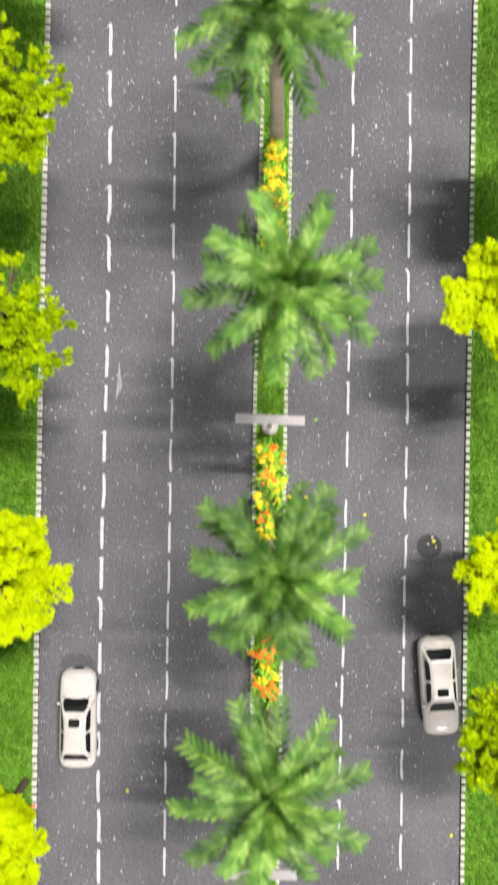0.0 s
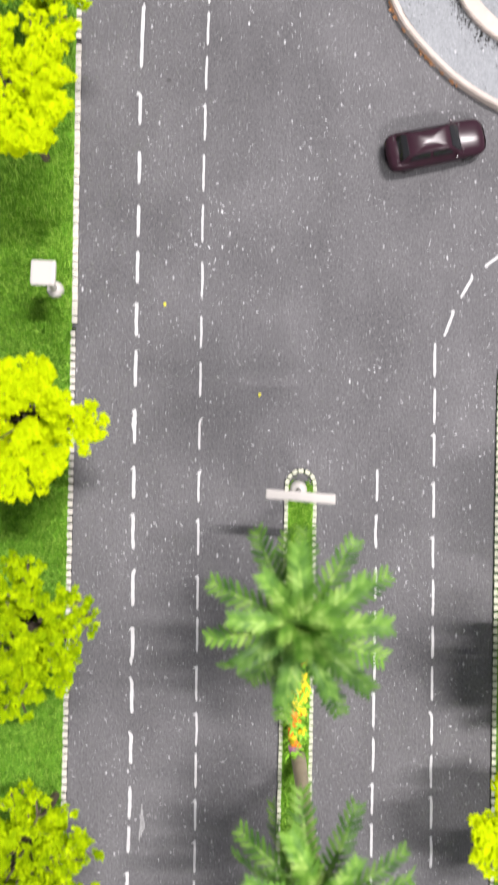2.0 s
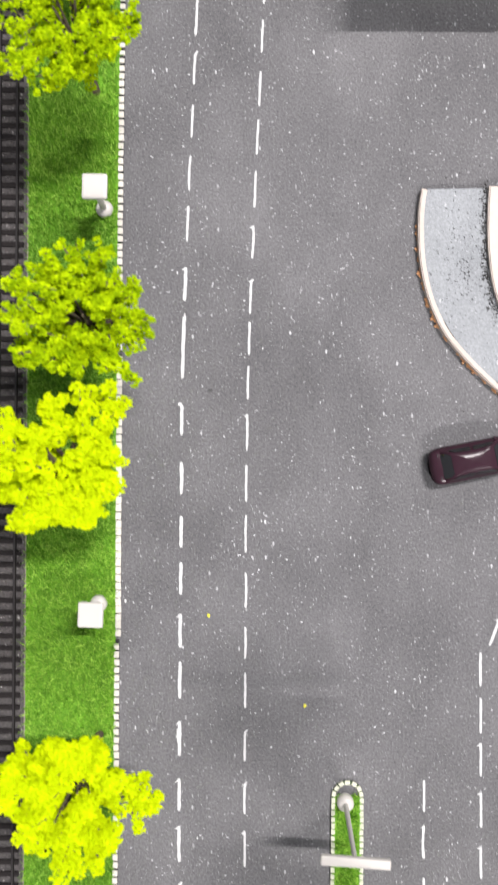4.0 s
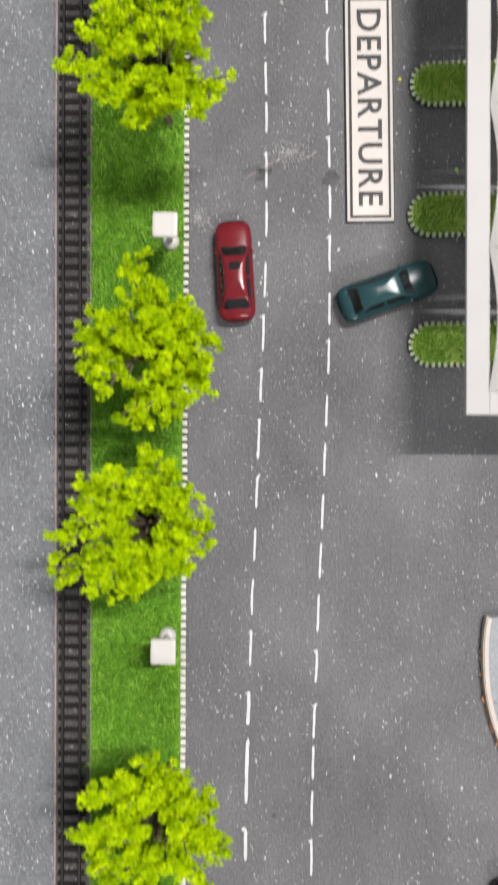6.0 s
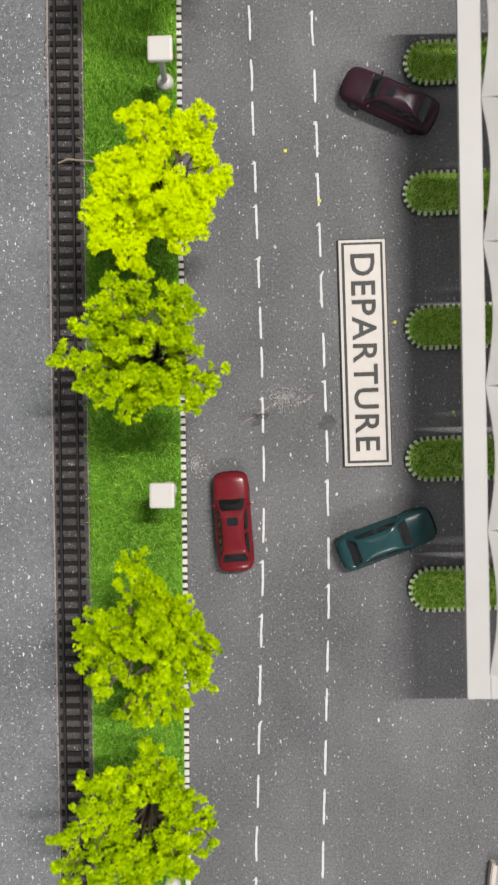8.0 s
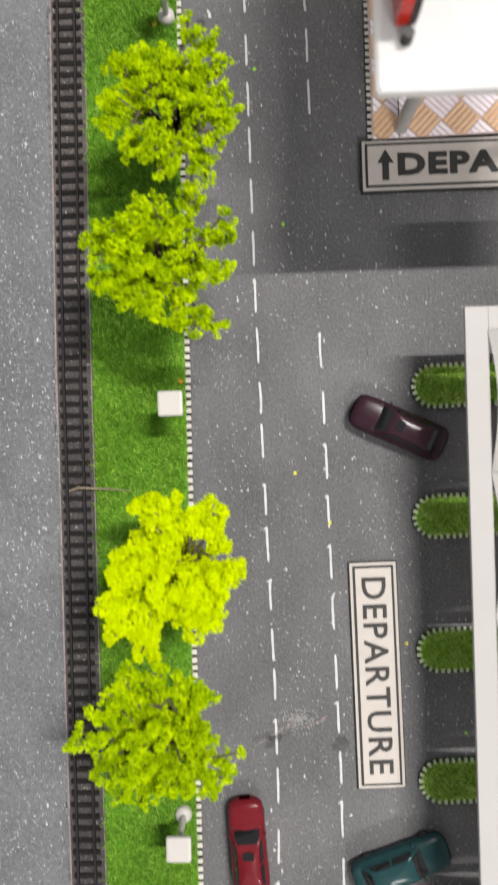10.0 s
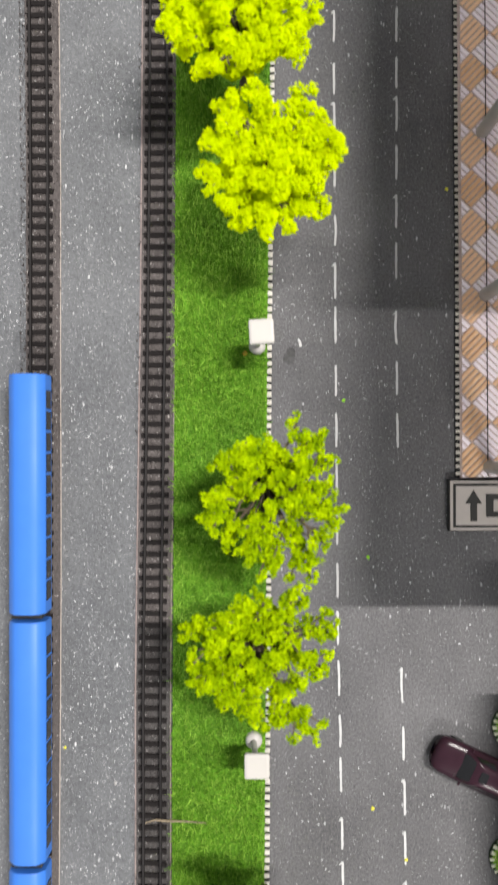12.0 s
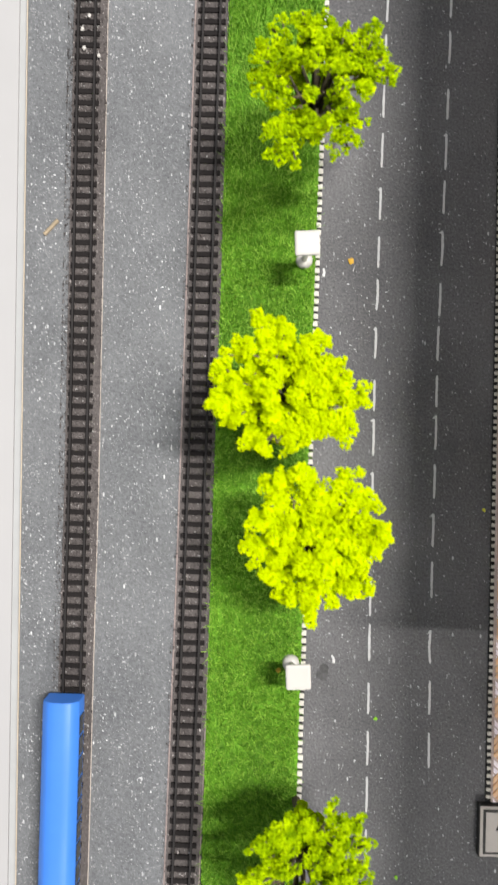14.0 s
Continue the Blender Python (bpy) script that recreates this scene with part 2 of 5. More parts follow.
def box(bm, x0, x1, y0, y1, z0, z1, bevel=0.0, m=None):
    r = bmesh.ops.create_cube(bm, size=1.0)
    vs = r["verts"]
    for v in vs:
        v.co = Vector((x0 + (v.co.x + 0.5) * (x1 - x0), y0 + (v.co.y + 0.5) * (y1 - y0), z0 + (v.co.z + 0.5) * (z1 - z0)))
    if bevel:
        es = list({e for v in vs for e in v.link_edges})
        out = bmesh.ops.bevel(bm, geom=es, offset=bevel, segments=2, affect="EDGES", profile=0.6)
        vs = list({v for f in out["faces"] for v in f.verts} | {v for v in vs if v.is_valid})
    if m is not None:
        bmesh.ops.transform(bm, matrix=m, verts=vs)
    return vs


def tube(bm, points, radii, sides=8, cap=True):
    """A tapered tube along points."""
    rings = []
    pts = [Vector(p) for p in points]
    for i, (p, r) in enumerate(zip(pts, radii)):
        d = (pts[min(i + 1, len(pts) - 1)] - pts[max(i - 1, 0)]).normalized()
        a = d.orthogonal().normalized() if abs(d.z) < 0.95 else Vector((1, 0, 0)).cross(d).normalized()
        b = d.cross(a)
        rings.append([bm.verts.new(p + r * (math.cos(2 * math.pi * k / sides) * a + math.sin(2 * math.pi * k / sides) * b)) for k in range(sides)])
    for r0, r1 in zip(rings, rings[1:]):
        for k in range(sides):
            bm.faces.new((r0[k], r0[(k + 1) % sides], r1[(k + 1) % sides], r1[k]))
    if cap:
        bm.faces.new(rings[0][::-1])
        bm.faces.new(rings[-1])


def prism(bm, outline, z0, z1):
    """A flat slab with the given outline (counter-clockwise)."""
    lo = [bm.verts.new((x, y, z0)) for x, y in outline]
    hi = [bm.verts.new((x, y, z1)) for x, y in outline]
    n = len(lo)
    bm.faces.new(lo[::-1])
    bm.faces.new(hi)
    for i in range(n):
        bm.faces.new((lo[i], lo[(i + 1) % n], hi[(i + 1) % n], hi[i]))


def course(*pts):
    """x as a function of y, along a nearly straight line."""
    ys, xs = [p[0] for p in pts], [p[1] for p in pts]

    def f(y):
        if y <= ys[0]:
            return xs[0] + (y - ys[0]) * (xs[1] - xs[0]) / (ys[1] - ys[0])
        if y >= ys[-1]:
            return xs[-1] + (y - ys[-1]) * (xs[-1] - xs[-2]) / (ys[-1] - ys[-2])
        return float(np.interp(y, ys, xs))

    return f


def strip(left, right, y0, y1, z0, z1, step=0.05):
    """A slab between two courses."""
    bm = bmesh.new()
    n = max(2, int((y1 - y0) / step) + 1)
    ys = [y0 + (y1 - y0) * i / (n - 1) for i in range(n)]
    rows = [[bm.verts.new(p) for p in ((left(y), y, z0), (right(y), y, z0), (right(y), y, z1), (left(y), y, z1))] for y in ys]
    for a, b in zip(rows, rows[1:]):
        for k in range(4):
            bm.faces.new((a[k], a[(k + 1) % 4], b[(k + 1) % 4], b[k]))
    bm.faces.new(rows[0][::-1])
    bm.faces.new(rows[-1])
    bmesh.ops.recalc_face_normals(bm, faces=bm.faces)
    return bm


def shifted(f, d):
    return lambda y: f(y) + d


# ---------------------------------------------------------------- courses of the layout
KERB_W = course((-0.2, -0.1090), (-0.007, -0.1048), (0.215, -0.0988), (0.33, -0.0966), (0.469, -0.0936), (0.629, -0.0892), (0.77, -0.0857), (0.924, -0.0813), (1.03, -0.0784), (1.112, -0.0758), (1.324, -0.0689))
KERB_E = course((-0.2, 0.1032), (0.0, 0.1060), (0.2, 0.1097), (0.256, 0.1112))
MEDIAN_W = course((-0.139, -0.0019), (0.02, 0.0004), (0.178, 0.0050))
MEDIAN_E = course((-0.139, 0.0143), (0.178, 0.0211))
LANE_A = course((-0.22, -0.0775), (-0.16, -0.0771), (-0.1, -0.0759), (-0.04, -0.0744), (0.02, -0.0723), (0.08, -0.0704), (0.2, -0.0688), (0.32, -0.0659), (0.38, -0.0648), (0.44, -0.0624), (0.5, -0.0588), (0.56, -0.0552), (0.62, -0.0515), (0.68, -0.0484), (0.74, -0.0473), (0.92, -0.0470), (1.04, -0.0452), (1.22, -0.0422), (1.34, -0.0382))
LANE_B = course((-0.22, -0.0447), (-0.16, -0.0439), (-0.1, -0.0425), (0.02, -0.0395), (0.2, -0.0367), (0.32, -0.0342), (0.38, -0.0326), (0.44, -0.0301), (0.5, -0.0264), (0.56, -0.0226), (0.62, -0.0189), (0.68, -0.0172), (0.86, -0.0162), (1.04, -0.0153), (1.1, -0.0142), (1.22, -0.0112), (1.34, -0.0065), (1.4, -0.0046))
LANE_C = course((-0.215, 0.0416), (0.0, 0.0470), (0.2, 0.0511))
LANE_D = course((-0.215, 0.0728), (0.0, 0.0762), (0.26, 0.0796))
TURF_W = course((0.2836, -0.1424), (0.477, -0.1381), (0.588, -0.1359), (0.667, -0.1343), (0.853, -0.1298), (1.01, -0.1253), (1.14, -0.1220), (1.2536, -0.1185), (1.3524, -0.1163))
TRACK_1 = course((0.3535, -0.1500), (0.4635, -0.1475), (0.61, -0.1447), (0.73, -0.1424), (0.835, -0.1397), (0.90, -0.1385), (1.0, -0.1350), (1.1, -0.1315), (1.2251, -0.1280), (1.3514, -0.1246))
TRACK_2 = course((0.68, -0.1993), (0.79, -0.1966), (0.89, -0.1938), (0.97, -0.1917), (1.075, -0.1900), (1.141, -0.1884), (1.253, -0.1871), (1.337, -0.1861))
TILE_W = course((1.0, 0.0122), (1.0957, 0.0143), (1.221, 0.0165), (1.324, 0.0182))
BOARD_W = course((0.80, -0.2183), (1.45, -0.2157))
Y0, Y1, X1 = -0.38, 1.56, 0.26
TIP = 0.2022  # the north end of the median

# ---------------------------------------------------------------- structure
part("road", strip(BOARD_W, lambda y: X1, Y0, Y1, -0.018, 0.0), ASPHALT, label="dark grey printed asphalt sheet on the layout board")["kind"] = "structure"
part("edge_trim", strip(shifted(BOARD_W, -0.0005), BOARD_W, Y0, Y1, -0.018, 0.0004), MDF, label="thin cream edge band along the board")["kind"] = "structure"
part("rim_trim", strip(shifted(BOARD_W, -0.0046), shifted(BOARD_W, -0.0005), Y0, Y1, -0.022, -0.002), RIM_GREY, label="pale grey rim beside the board edge")["kind"] = "structure"
part("ledge", strip(shifted(BOARD_W, -0.12), shifted(BOARD_W, -0.0046), Y0, Y1, -0.03, -0.0005), LEDGE, label="smooth white ledge of the display table")["kind"] = "structure"
bm = bmesh.new()
box(bm, -0.34, X1, Y0, Y1, -0.075, -0.031, 0.004)
tagged(part("display_table", bm, WHITE, label="white display table top under the layout board"), kind="structure")
tagged(part("track_sheet", strip(shifted(BOARD_W, 0.0002), shifted(TRACK_1, -0.0065), Y0, Y1, 0.0, 0.0005), GRAVEL, label="pale grey glittering sheet between the tracks"), kind="structure")
for f, wl, wr, y0, y1, mat in ((TRACK_1, 0.0080, 0.0085, Y0, 0.93, DARK_BALLAST), (TRACK_1, 0.0080, 0.0085, 0.93, Y1, BALLAST), (TRACK_2, 0.0072, 0.0097, Y0, Y1, BALLAST)):
    tagged(part("trackbed", strip(shifted(f, -wl), shifted(f, wr), y0, y1, 0.0, 0.0012), mat, label="brown gritty ballast strip under the track"), kind="structure")
for d0, d1 in ((-0.0088, -0.0080), (0.0085, 0.0091)):
    tagged(part("trackbed_edge", strip(shifted(TRACK_1, d0), shifted(TRACK_1, d1), Y0, Y1, 0.0, 0.0010), PINK_DUST, label="pinkish dusty border of the ballast strip"), kind="structure")
tagged(part("trackbed_edge", strip(shifted(TRACK_2, 0.0097), shifted(TRACK_2, 0.0100), Y0, Y1, 0.0, 0.0013), CREAM, label="thin cream line along the ballast strip"), kind="structure")


def turf(name, left, right, y0, y1, label):
    return tagged(part(name, strip(left, right, y0, y1, 0.0, 0.0012), SOIL, label=label), kind="structure")


turf("grass_verge", TURF_W, shifted(KERB_W, -0.0010), Y0, Y1, "green flock turf verge beside the track")
turf("grass_verge", shifted(KERB_E, 0.0010), lambda y: 0.24, Y0, 0.240, "green flock turf verge beside the road")
turf("grass_median", shifted(MEDIAN_W, 0.0012), shifted(MEDIAN_E, -0.0012), Y0, TIP - 0.008, "narrow green turf median")

# ---------------------------------------------------------------- kerbs


def block_mesh(w, l, h, mat=KERB_WHITE):
    bm = bmesh.new()
    box(bm, -w / 2, w / 2, -l / 2, l / 2, 0, h, 0.0002)
    return to_mesh(bm, "kerb_block", mat)


BLOCKS = [block_mesh(0.0025, l, 0.0011) for l in (0.0027, 0.0028, 0.0030)]
HALVES = [block_mesh(0.0025, l, 0.0011) for l in (0.0021, 0.0023, 0.0025)]
PACKED = [block_mesh(0.0027, l, 0.0011) for l in (0.0033, 0.0034, 0.0035)]
SLIM = [block_mesh(0.0023, l, 0.0011) for l in (0.0022, 0.0024, 0.0026)]
SMALL = [block_mesh(0.0023, l, 0.0011, TOOTH) for l in (0.0013, 0.0016)]


def kerb(name, path, label, pitch=0.0038, meshes=BLOCKS, width=0.0024, jitter=0.0001, skip=0.0, dark=KERB_DARK, half=(), high=0.0009):
    """A dark kerb strip along a path of (x, y) points, with pale blocks set on it at a pitch."""
    pts = [Vector((x, y, 0)) for x, y in path]
    bm = bmesh.new()
    rows = []
    for i, p in enumerate(pts):
        d = (pts[min(i + 1, len(pts) - 1)] - pts[max(i - 1, 0)]).normalized()
        s = Vector((d.y, -d.x, 0)) * width / 2
        rows.append([bm.verts.new(p + s), bm.verts.new(p - s), bm.verts.new(p - s + Vector((0, 0, high))), bm.verts.new(p + s + Vector((0, 0, high)))])
    for a, b in zip(rows, rows[1:]):
        for k in range(4):
            bm.faces.new((a[k], b[k], b[(k + 1) % 4], a[(k + 1) % 4]))
    bm.faces.new(rows[0])
    bm.faces.new(rows[-1][::-1])
    bmesh.ops.recalc_face_normals(bm, faces=bm.faces)
    base = tagged(part(name, bm, dark, label=label), kind="structure")
    run, at = pitch * 0.5, 0.0
    for a, b in zip(pts, pts[1:]):
        seg = (b - a).length
        if seg < 1e-6:
            continue
        d = (b - a) / seg
        while run <= at + seg:
            p = a + d * (run - at)
            if random.random() > skip:
                ob = new("kerb_block", random.choice(HALVES if any(a0 < p.y < a1 for a0, a1 in half) else meshes))
                ob.parent = base
                ob.matrix_basis = Matrix.Translation((p.x + random.uniform(-1, 1) * jitter, p.y + random.uniform(-1, 1) * jitter, high - 0.0005)) @ Matrix.Rotation(math.atan2(-d.x, d.y) + random.gauss(0, 0.03), 4, "Z")
            run += pitch * random.uniform(0.97, 1.03)
        at += seg
    return base


def along(f, y0, y1, d=0.0, n=24):
    return [(f(y0 + (y1 - y0) * i / (n - 1)) + d, y0 + (y1 - y0) * i / (n - 1)) for i in range(n)]


def arc(cx, cy, rx, ry, a0, a1, n=14):
    return [(cx + rx * math.cos(math.radians(a0 + (a1 - a0) * i / (n - 1))), cy + ry * math.sin(math.radians(a0 + (a1 - a0) * i / (n - 1)))) for i in range(n)]


# ---------------------------------------------------------------- lane markings
STARTS_A = (-0.222, -0.201, -0.181, -0.158, -0.142, -0.117, -0.095, -0.075, -0.055, -0.035, -0.012, 0.014, 0.030, 0.057, 0.082, 0.109, 0.135, 0.163, 0.188, 0.215, 0.243, 0.268, 0.294, 0.317, 0.343, 0.372, 0.400, 0.438, 0.467, 0.492, 0.518, 0.544, 0.571, 0.596, 0.621, 0.647, 0.677, 0.701, 0.728, 0.747, 0.772, 0.796, 0.819, 0.847, 0.869, 0.894, 0.919, 0.942, 0.968, 0.993, 1.016, 1.041, 1.067, 1.089, 1.115, 1.144, 1.168, 1.190, 1.216, 1.240, 1.261, 1.285, 1.311, 1.336, 1.362, 1.384)
STARTS_B = (-0.218, -0.200, -0.177, -0.154, -0.130, -0.112, -0.095, -0.077, -0.057, -0.038, -0.017, 0.003, 0.024, 0.045, 0.066, 0.088, 0.112, 0.133, 0.160, 0.186, 0.212, 0.238, 0.262, 0.287, 0.314, 0.339, 0.364, 0.389, 0.411, 0.431, 0.458, 0.483, 0.509, 0.533, 0.559, 0.583, 0.609, 0.633, 0.659, 0.685, 0.710, 0.732, 0.761, 0.786, 0.811, 0.835, 0.862, 0.890, 1.015, 1.041, 1.066, 1.098, 1.123, 1.147, 1.171, 1.192, 1.215, 1.237, 1.262, 1.288, 1.310, 1.335, 1.363, 1.386)
STARTS_C = (-0.215, -0.195, -0.173, -0.154, -0.134, -0.114, -0.091, -0.068, -0.046, -0.015, 0.011, 0.032, 0.053, 0.075, 0.098, 0.116, 0.138, 0.163, 0.186)
STARTS_D = (-0.215, -0.193, -0.170, -0.144, -0.126, -0.105, -0.084, -0.065, -0.041, -0.021, 0.006, 0.025, 0.045, 0.066, 0.088, 0.109, 0.130, 0.153, 0.178, 0.203, 0.224, 0.247)


def dash(parent, a, b, width):
    """One hand-laid dash from a to b: slim, ragged, now and then with a flick at its end."""
    a, b = Vector((*a, 0)), Vector((*b, 0))
    d = (b - a).normalized()
    s = Vector((d.y, -d.x, 0))
    n = 12
    flick = random.choice((-1, 1)) if random.random() < 0.10 else 0
    barb = random.random() < 0.35
    bow = random.gauss(0, 0.00018)
    left, right = [], []
    for i in range(n):
        u = i / (n - 1)
        w = width * 0.5 * (0.70 if i in (0, n - 1) else 1.0)
        p = a.lerp(b, u) + s * (bow * math.sin(math.pi * u) + flick * 0.0011 * max(0, u - 0.88) / 0.12)
        left.append(p - s * w * random.uniform(0.80, 1.20))
        right.append(p + s * w * random.uniform(0.80, 1.20))
    bm = bmesh.new()
    out = right + left[::-1]
    if barb:
        out.insert(n + 1, a.lerp(b, random.uniform(0.86, 0.95)) - s * (width * 0.5 + random.uniform(0.0008, 0.0016)))
    prism(bm, [(v.x, v.y) for v in out], 0.0, 0.00022)
    part("dash", bm, PAINT, parent)


def lane(name, f, starts, width, label, length=0.0165, far_width=None):
    base = thing(name, Matrix(), label, "lane line", "lane lines", "structure")
    for i, y in enumerate(starts):
        nxt = starts[i + 1] if i + 1 < len(starts) else y + 0.024
        l = min(length * random.uniform(0.92, 1.10), nxt - y - 0.004)
        if 0.034 < nxt - y < 0.05:
            l = nxt - y - 0.008
        dash(base, (f(y), y), (f(y + l), y + l), far_width if far_width and y > 0.45 else width)
    return base


BLOTS = ((0.2248, 0.0022), (0.4294, 0.0013), (0.1080, 0.0014), (0.5700, 0.0013), (0.3300, 0.0012), (0.0150, 0.0013))
lane_a = lane("lane_line", LANE_A, STARTS_A, 0.0016, "dashed white lane line, hand laid", 0.0165, 0.0011)
for y, size in BLOTS:
    bm = bmesh.new()
    out = []
    for i in range(22):
        q = 2 * math.pi * i / 22
        k = size * random.uniform(0.65, 1.25)
        out.append((0.55 * k * math.cos(q), 1.5 * k * math.sin(q)))
    prism(bm, out, 0.0, 0.00027)
    part("paint_blot", bm, PAINT, lane_a, "ragged blot of white paint", at=Matrix.Translation((LANE_A(y) + random.gauss(0, 0.0003), y, 0)))
lane("lane_line", LANE_B, STARTS_B, 0.0011, "dashed white lane line, hand laid")
lane("lane_line", LANE_C, STARTS_C, 0.0012, "dashed white lane line along the median", 0.0160)
turn_line = lane("lane_line", LANE_D, STARTS_D, 0.0012, "dashed white lane line that bends into the side road", 0.0160)
for a, b in (((0.0842, 0.2668), (0.0890, 0.2795)), ((0.0923, 0.2856), (0.0988, 0.2966)), ((0.1043, 0.3007), (0.1135, 0.3078)), ((0.1195, 0.3110), (0.132, 0.3150))):
    dash(turn_line, a, b, 0.0013)

# ---------------------------------------------------------------- railway tracks


def track(name, f, y0, y1, label, half=0.0068):
    base = thing(name, Matrix(), label, "railway track", "railway tracks", "structure")
    bm = bmesh.new()
    box(bm, -half, half, -0.00120, 0.00120, 0.0, 0.0011, 0.0002)
    me = to_mesh(bm, "sleeper", SLEEPER)
    y = y0
    while y < y1:
        ob = new("sleeper", me)
        ob.parent = base
        ob.matrix_basis = Matrix.Translation((f(y) + random.gauss(0, 0.00012), y, 0.0011)) @ Matrix.Rotation(-0.027 + random.gauss(0, 0.012), 4, "Z")
        y += 0.0058
    for side in (-0.0042, 0.0042):
        bm = strip(shifted(f, side - 0.0005), shifted(f, side + 0.0005), y0, y1, 0.0021, 0.0040)
        part("rail", bm, RAIL, base)
    return base


track("railway_track", TRACK_1, 0.02, 1.55, "dark model railway track with brown sleepers")
track("railway_track", TRACK_2, 0.60, 1.55, "dark model railway track under the blue train", 0.0061)

# ---------------------------------------------------------------- signs


def lettering(text, height, thick, bold):
    """Raised letters as a mesh, lying in the xy plane, from the built-in font."""
    c = bpy.data.curves.new("lettering", "FONT")
    c.body, c.align_x, c.align_y = text, "CENTER", "CENTER"
    c.size, c.extrude, c.offset, c.space_character = height, thick, bold, 1.12
    c.resolution_u = 3
    ob = bpy.data.objects.new("lettering", c)
    scene.collection.objects.link(ob)
    bpy.context.view_layer.update()
    me = bpy.data.meshes.new_from_object(ob.evaluated_get(bpy.context.evaluated_depsgraph_get()))
    bpy.data.objects.remove(ob)
    xs = [v.co.x for v in me.vertices]
    ys = [v.co.y for v in me.vertices]
    cx, cy = (min(xs) + max(xs)) / 2, (min(ys) + max(ys)) / 2
    for v in me.vertices:
        v.co.x -= cx
        v.co.y -= cy
    return me, max(xs) - min(xs), max(ys) - min(ys)


def sign_plate(name, m, length, height, label, thick=0.0022):
    """A plate with a raised dark border line, long along its x."""
    base = thing(name, m, label, "sign")
    # added dark base, 0.5 mm larger all round, draws the plate's dark edge line
    bm = bmesh.new()
    box(bm, -length / 2 - 0.0005, length / 2 + 0.0005, -height / 2 - 0.0005, height / 2 + 0.0005, 0, thick - 0.0010, 0.0002)
    part("dark_base", bm, SIGN_DARK, base, "added dark base, slightly larger than the plate")
    bm = bmesh.new()
    box(bm, -length / 2, length / 2, -height / 2, height / 2, thick - 0.0012, thick - 0.0006, 0.0002)
    part("plate", bm, SIGN_FACE, base)
    bm = bmesh.new()
    box(bm, -length / 2 + 0.0014, length / 2 - 0.0014, -height / 2 + 0.0014, height / 2 - 0.0014, thick - 0.0006, thick - 0.0003)
    part("border_line", bm, SIGN_DARK, base, "thin dark border line")
    bm = bmesh.new()
    box(bm, -length / 2 + 0.0026, length / 2 - 0.0026, -height / 2 + 0.0026, height / 2 - 0.0026, thick - 0.0006, thick)
    part("panel", bm, SIGN_FACE, base)
    return base


def put_text(base, text, cx, cy, cap, width, z, bold=0.00012):
    me, w, h = lettering(text, 0.01, 0.0003, bold)
    me.materials.clear()
    me.materials.append(SIGN_DARK)
    ob = new("lettering", me)
    ob.parent = base
    ob.matrix_basis = Matrix.Translation((cx, cy, z)) @ Matrix.Diagonal((width / w, cap / h, 1, 1))
    return tagged(ob, "raised dark letters")


board = sign_plate("road_sign", Matrix.Translation((0.0030, 0.7380, 0.0)) @ Matrix.Rotation(radians(-90.5), 4, "Z"), 0.1102, 0.0227, "cream plate reading DEPARTURE lying on the asphalt")
put_text(board, "DEPARTURE", 0.0, 0.0, 0.0118, 0.0960, 0.0022)
gate_len = 0.138
gate = sign_plate("gate_sign", Matrix.Translation((0.0085 + gate_len / 2, 0.9850, 0.0)) @ Matrix.Rotation(radians(-1.1), 4, "Z"), gate_len, 0.0241, "cream arrow plate reading DEPARTURE before the terminal", 0.0045)
put_text(gate, "DEPARTURE", 0.0803 - 0.0086 - gate_len / 2, 0.0, 0.0112, 0.1094, 0.0045, 0.00048)
bm = bmesh.new()
prism(bm, [(-0.0016, -0.0075), (0.0016, -0.0075), (0.0016, 0.0010), (0.0040, 0.0010), (0.0, 0.0075), (-0.0040, 0.0010), (-0.0016, 0.0010)], 0, 0.0003)
part("arrow", bm, SIGN_DARK, gate, "dark upward arrow", at=Matrix.Translation((0.0111 - gate_len / 2, 0.0, 0.0045)))

# ---------------------------------------------------------------- lamps


def street_lamp(x, y, turn, dx, dy):
    """White lamp with a round foot, a slim pole and a long cross bar on top."""
    base = thing("street_lamp", Matrix.Translation((x, y, 0.0012)) @ Matrix.Rotation(radians(turn), 4, "Z"), "white plastic street lamp with a long cross bar, on the median", "street lamp", "median lamps")
    bm = bmesh.new()
    tube(bm, [(0, 0, 0), (0, 0, 0.0022), (0, 0, 0.0034), (0, 0, 0.0041), (0, 0, 0.0044)], [0.0042, 0.0041, 0.0034, 0.0022, 0.0008], 20)
    part("foot", bm, WHITE, base, smooth=50)
    bm = bmesh.new()
    tube(bm, [(0, 0, 0.001), (dx * 0.4, dy * 0.4, 0.02), (dx, dy, 0.0485)], [0.0013, 0.0011, 0.0010], 10)
    part("pole", bm, WHITE, base, smooth=40)
    bm = bmesh.new()
    box(bm, dx - 0.0146, dx + 0.0146, dy - 0.0020, dy + 0.0020, 0.0478, 0.0500, 0.0005)
    part("cross_bar", bm, WHITE, base)
    return base


street_lamp(0.0086, 0.0050, -2.5, -0.0012, 0.0023)
street_lamp(0.0122, 0.1921, -5.0, -0.0022, 0.0002)
street_lamp(0.0045, -0.1870, -1.0, -0.0010, 0.0020)


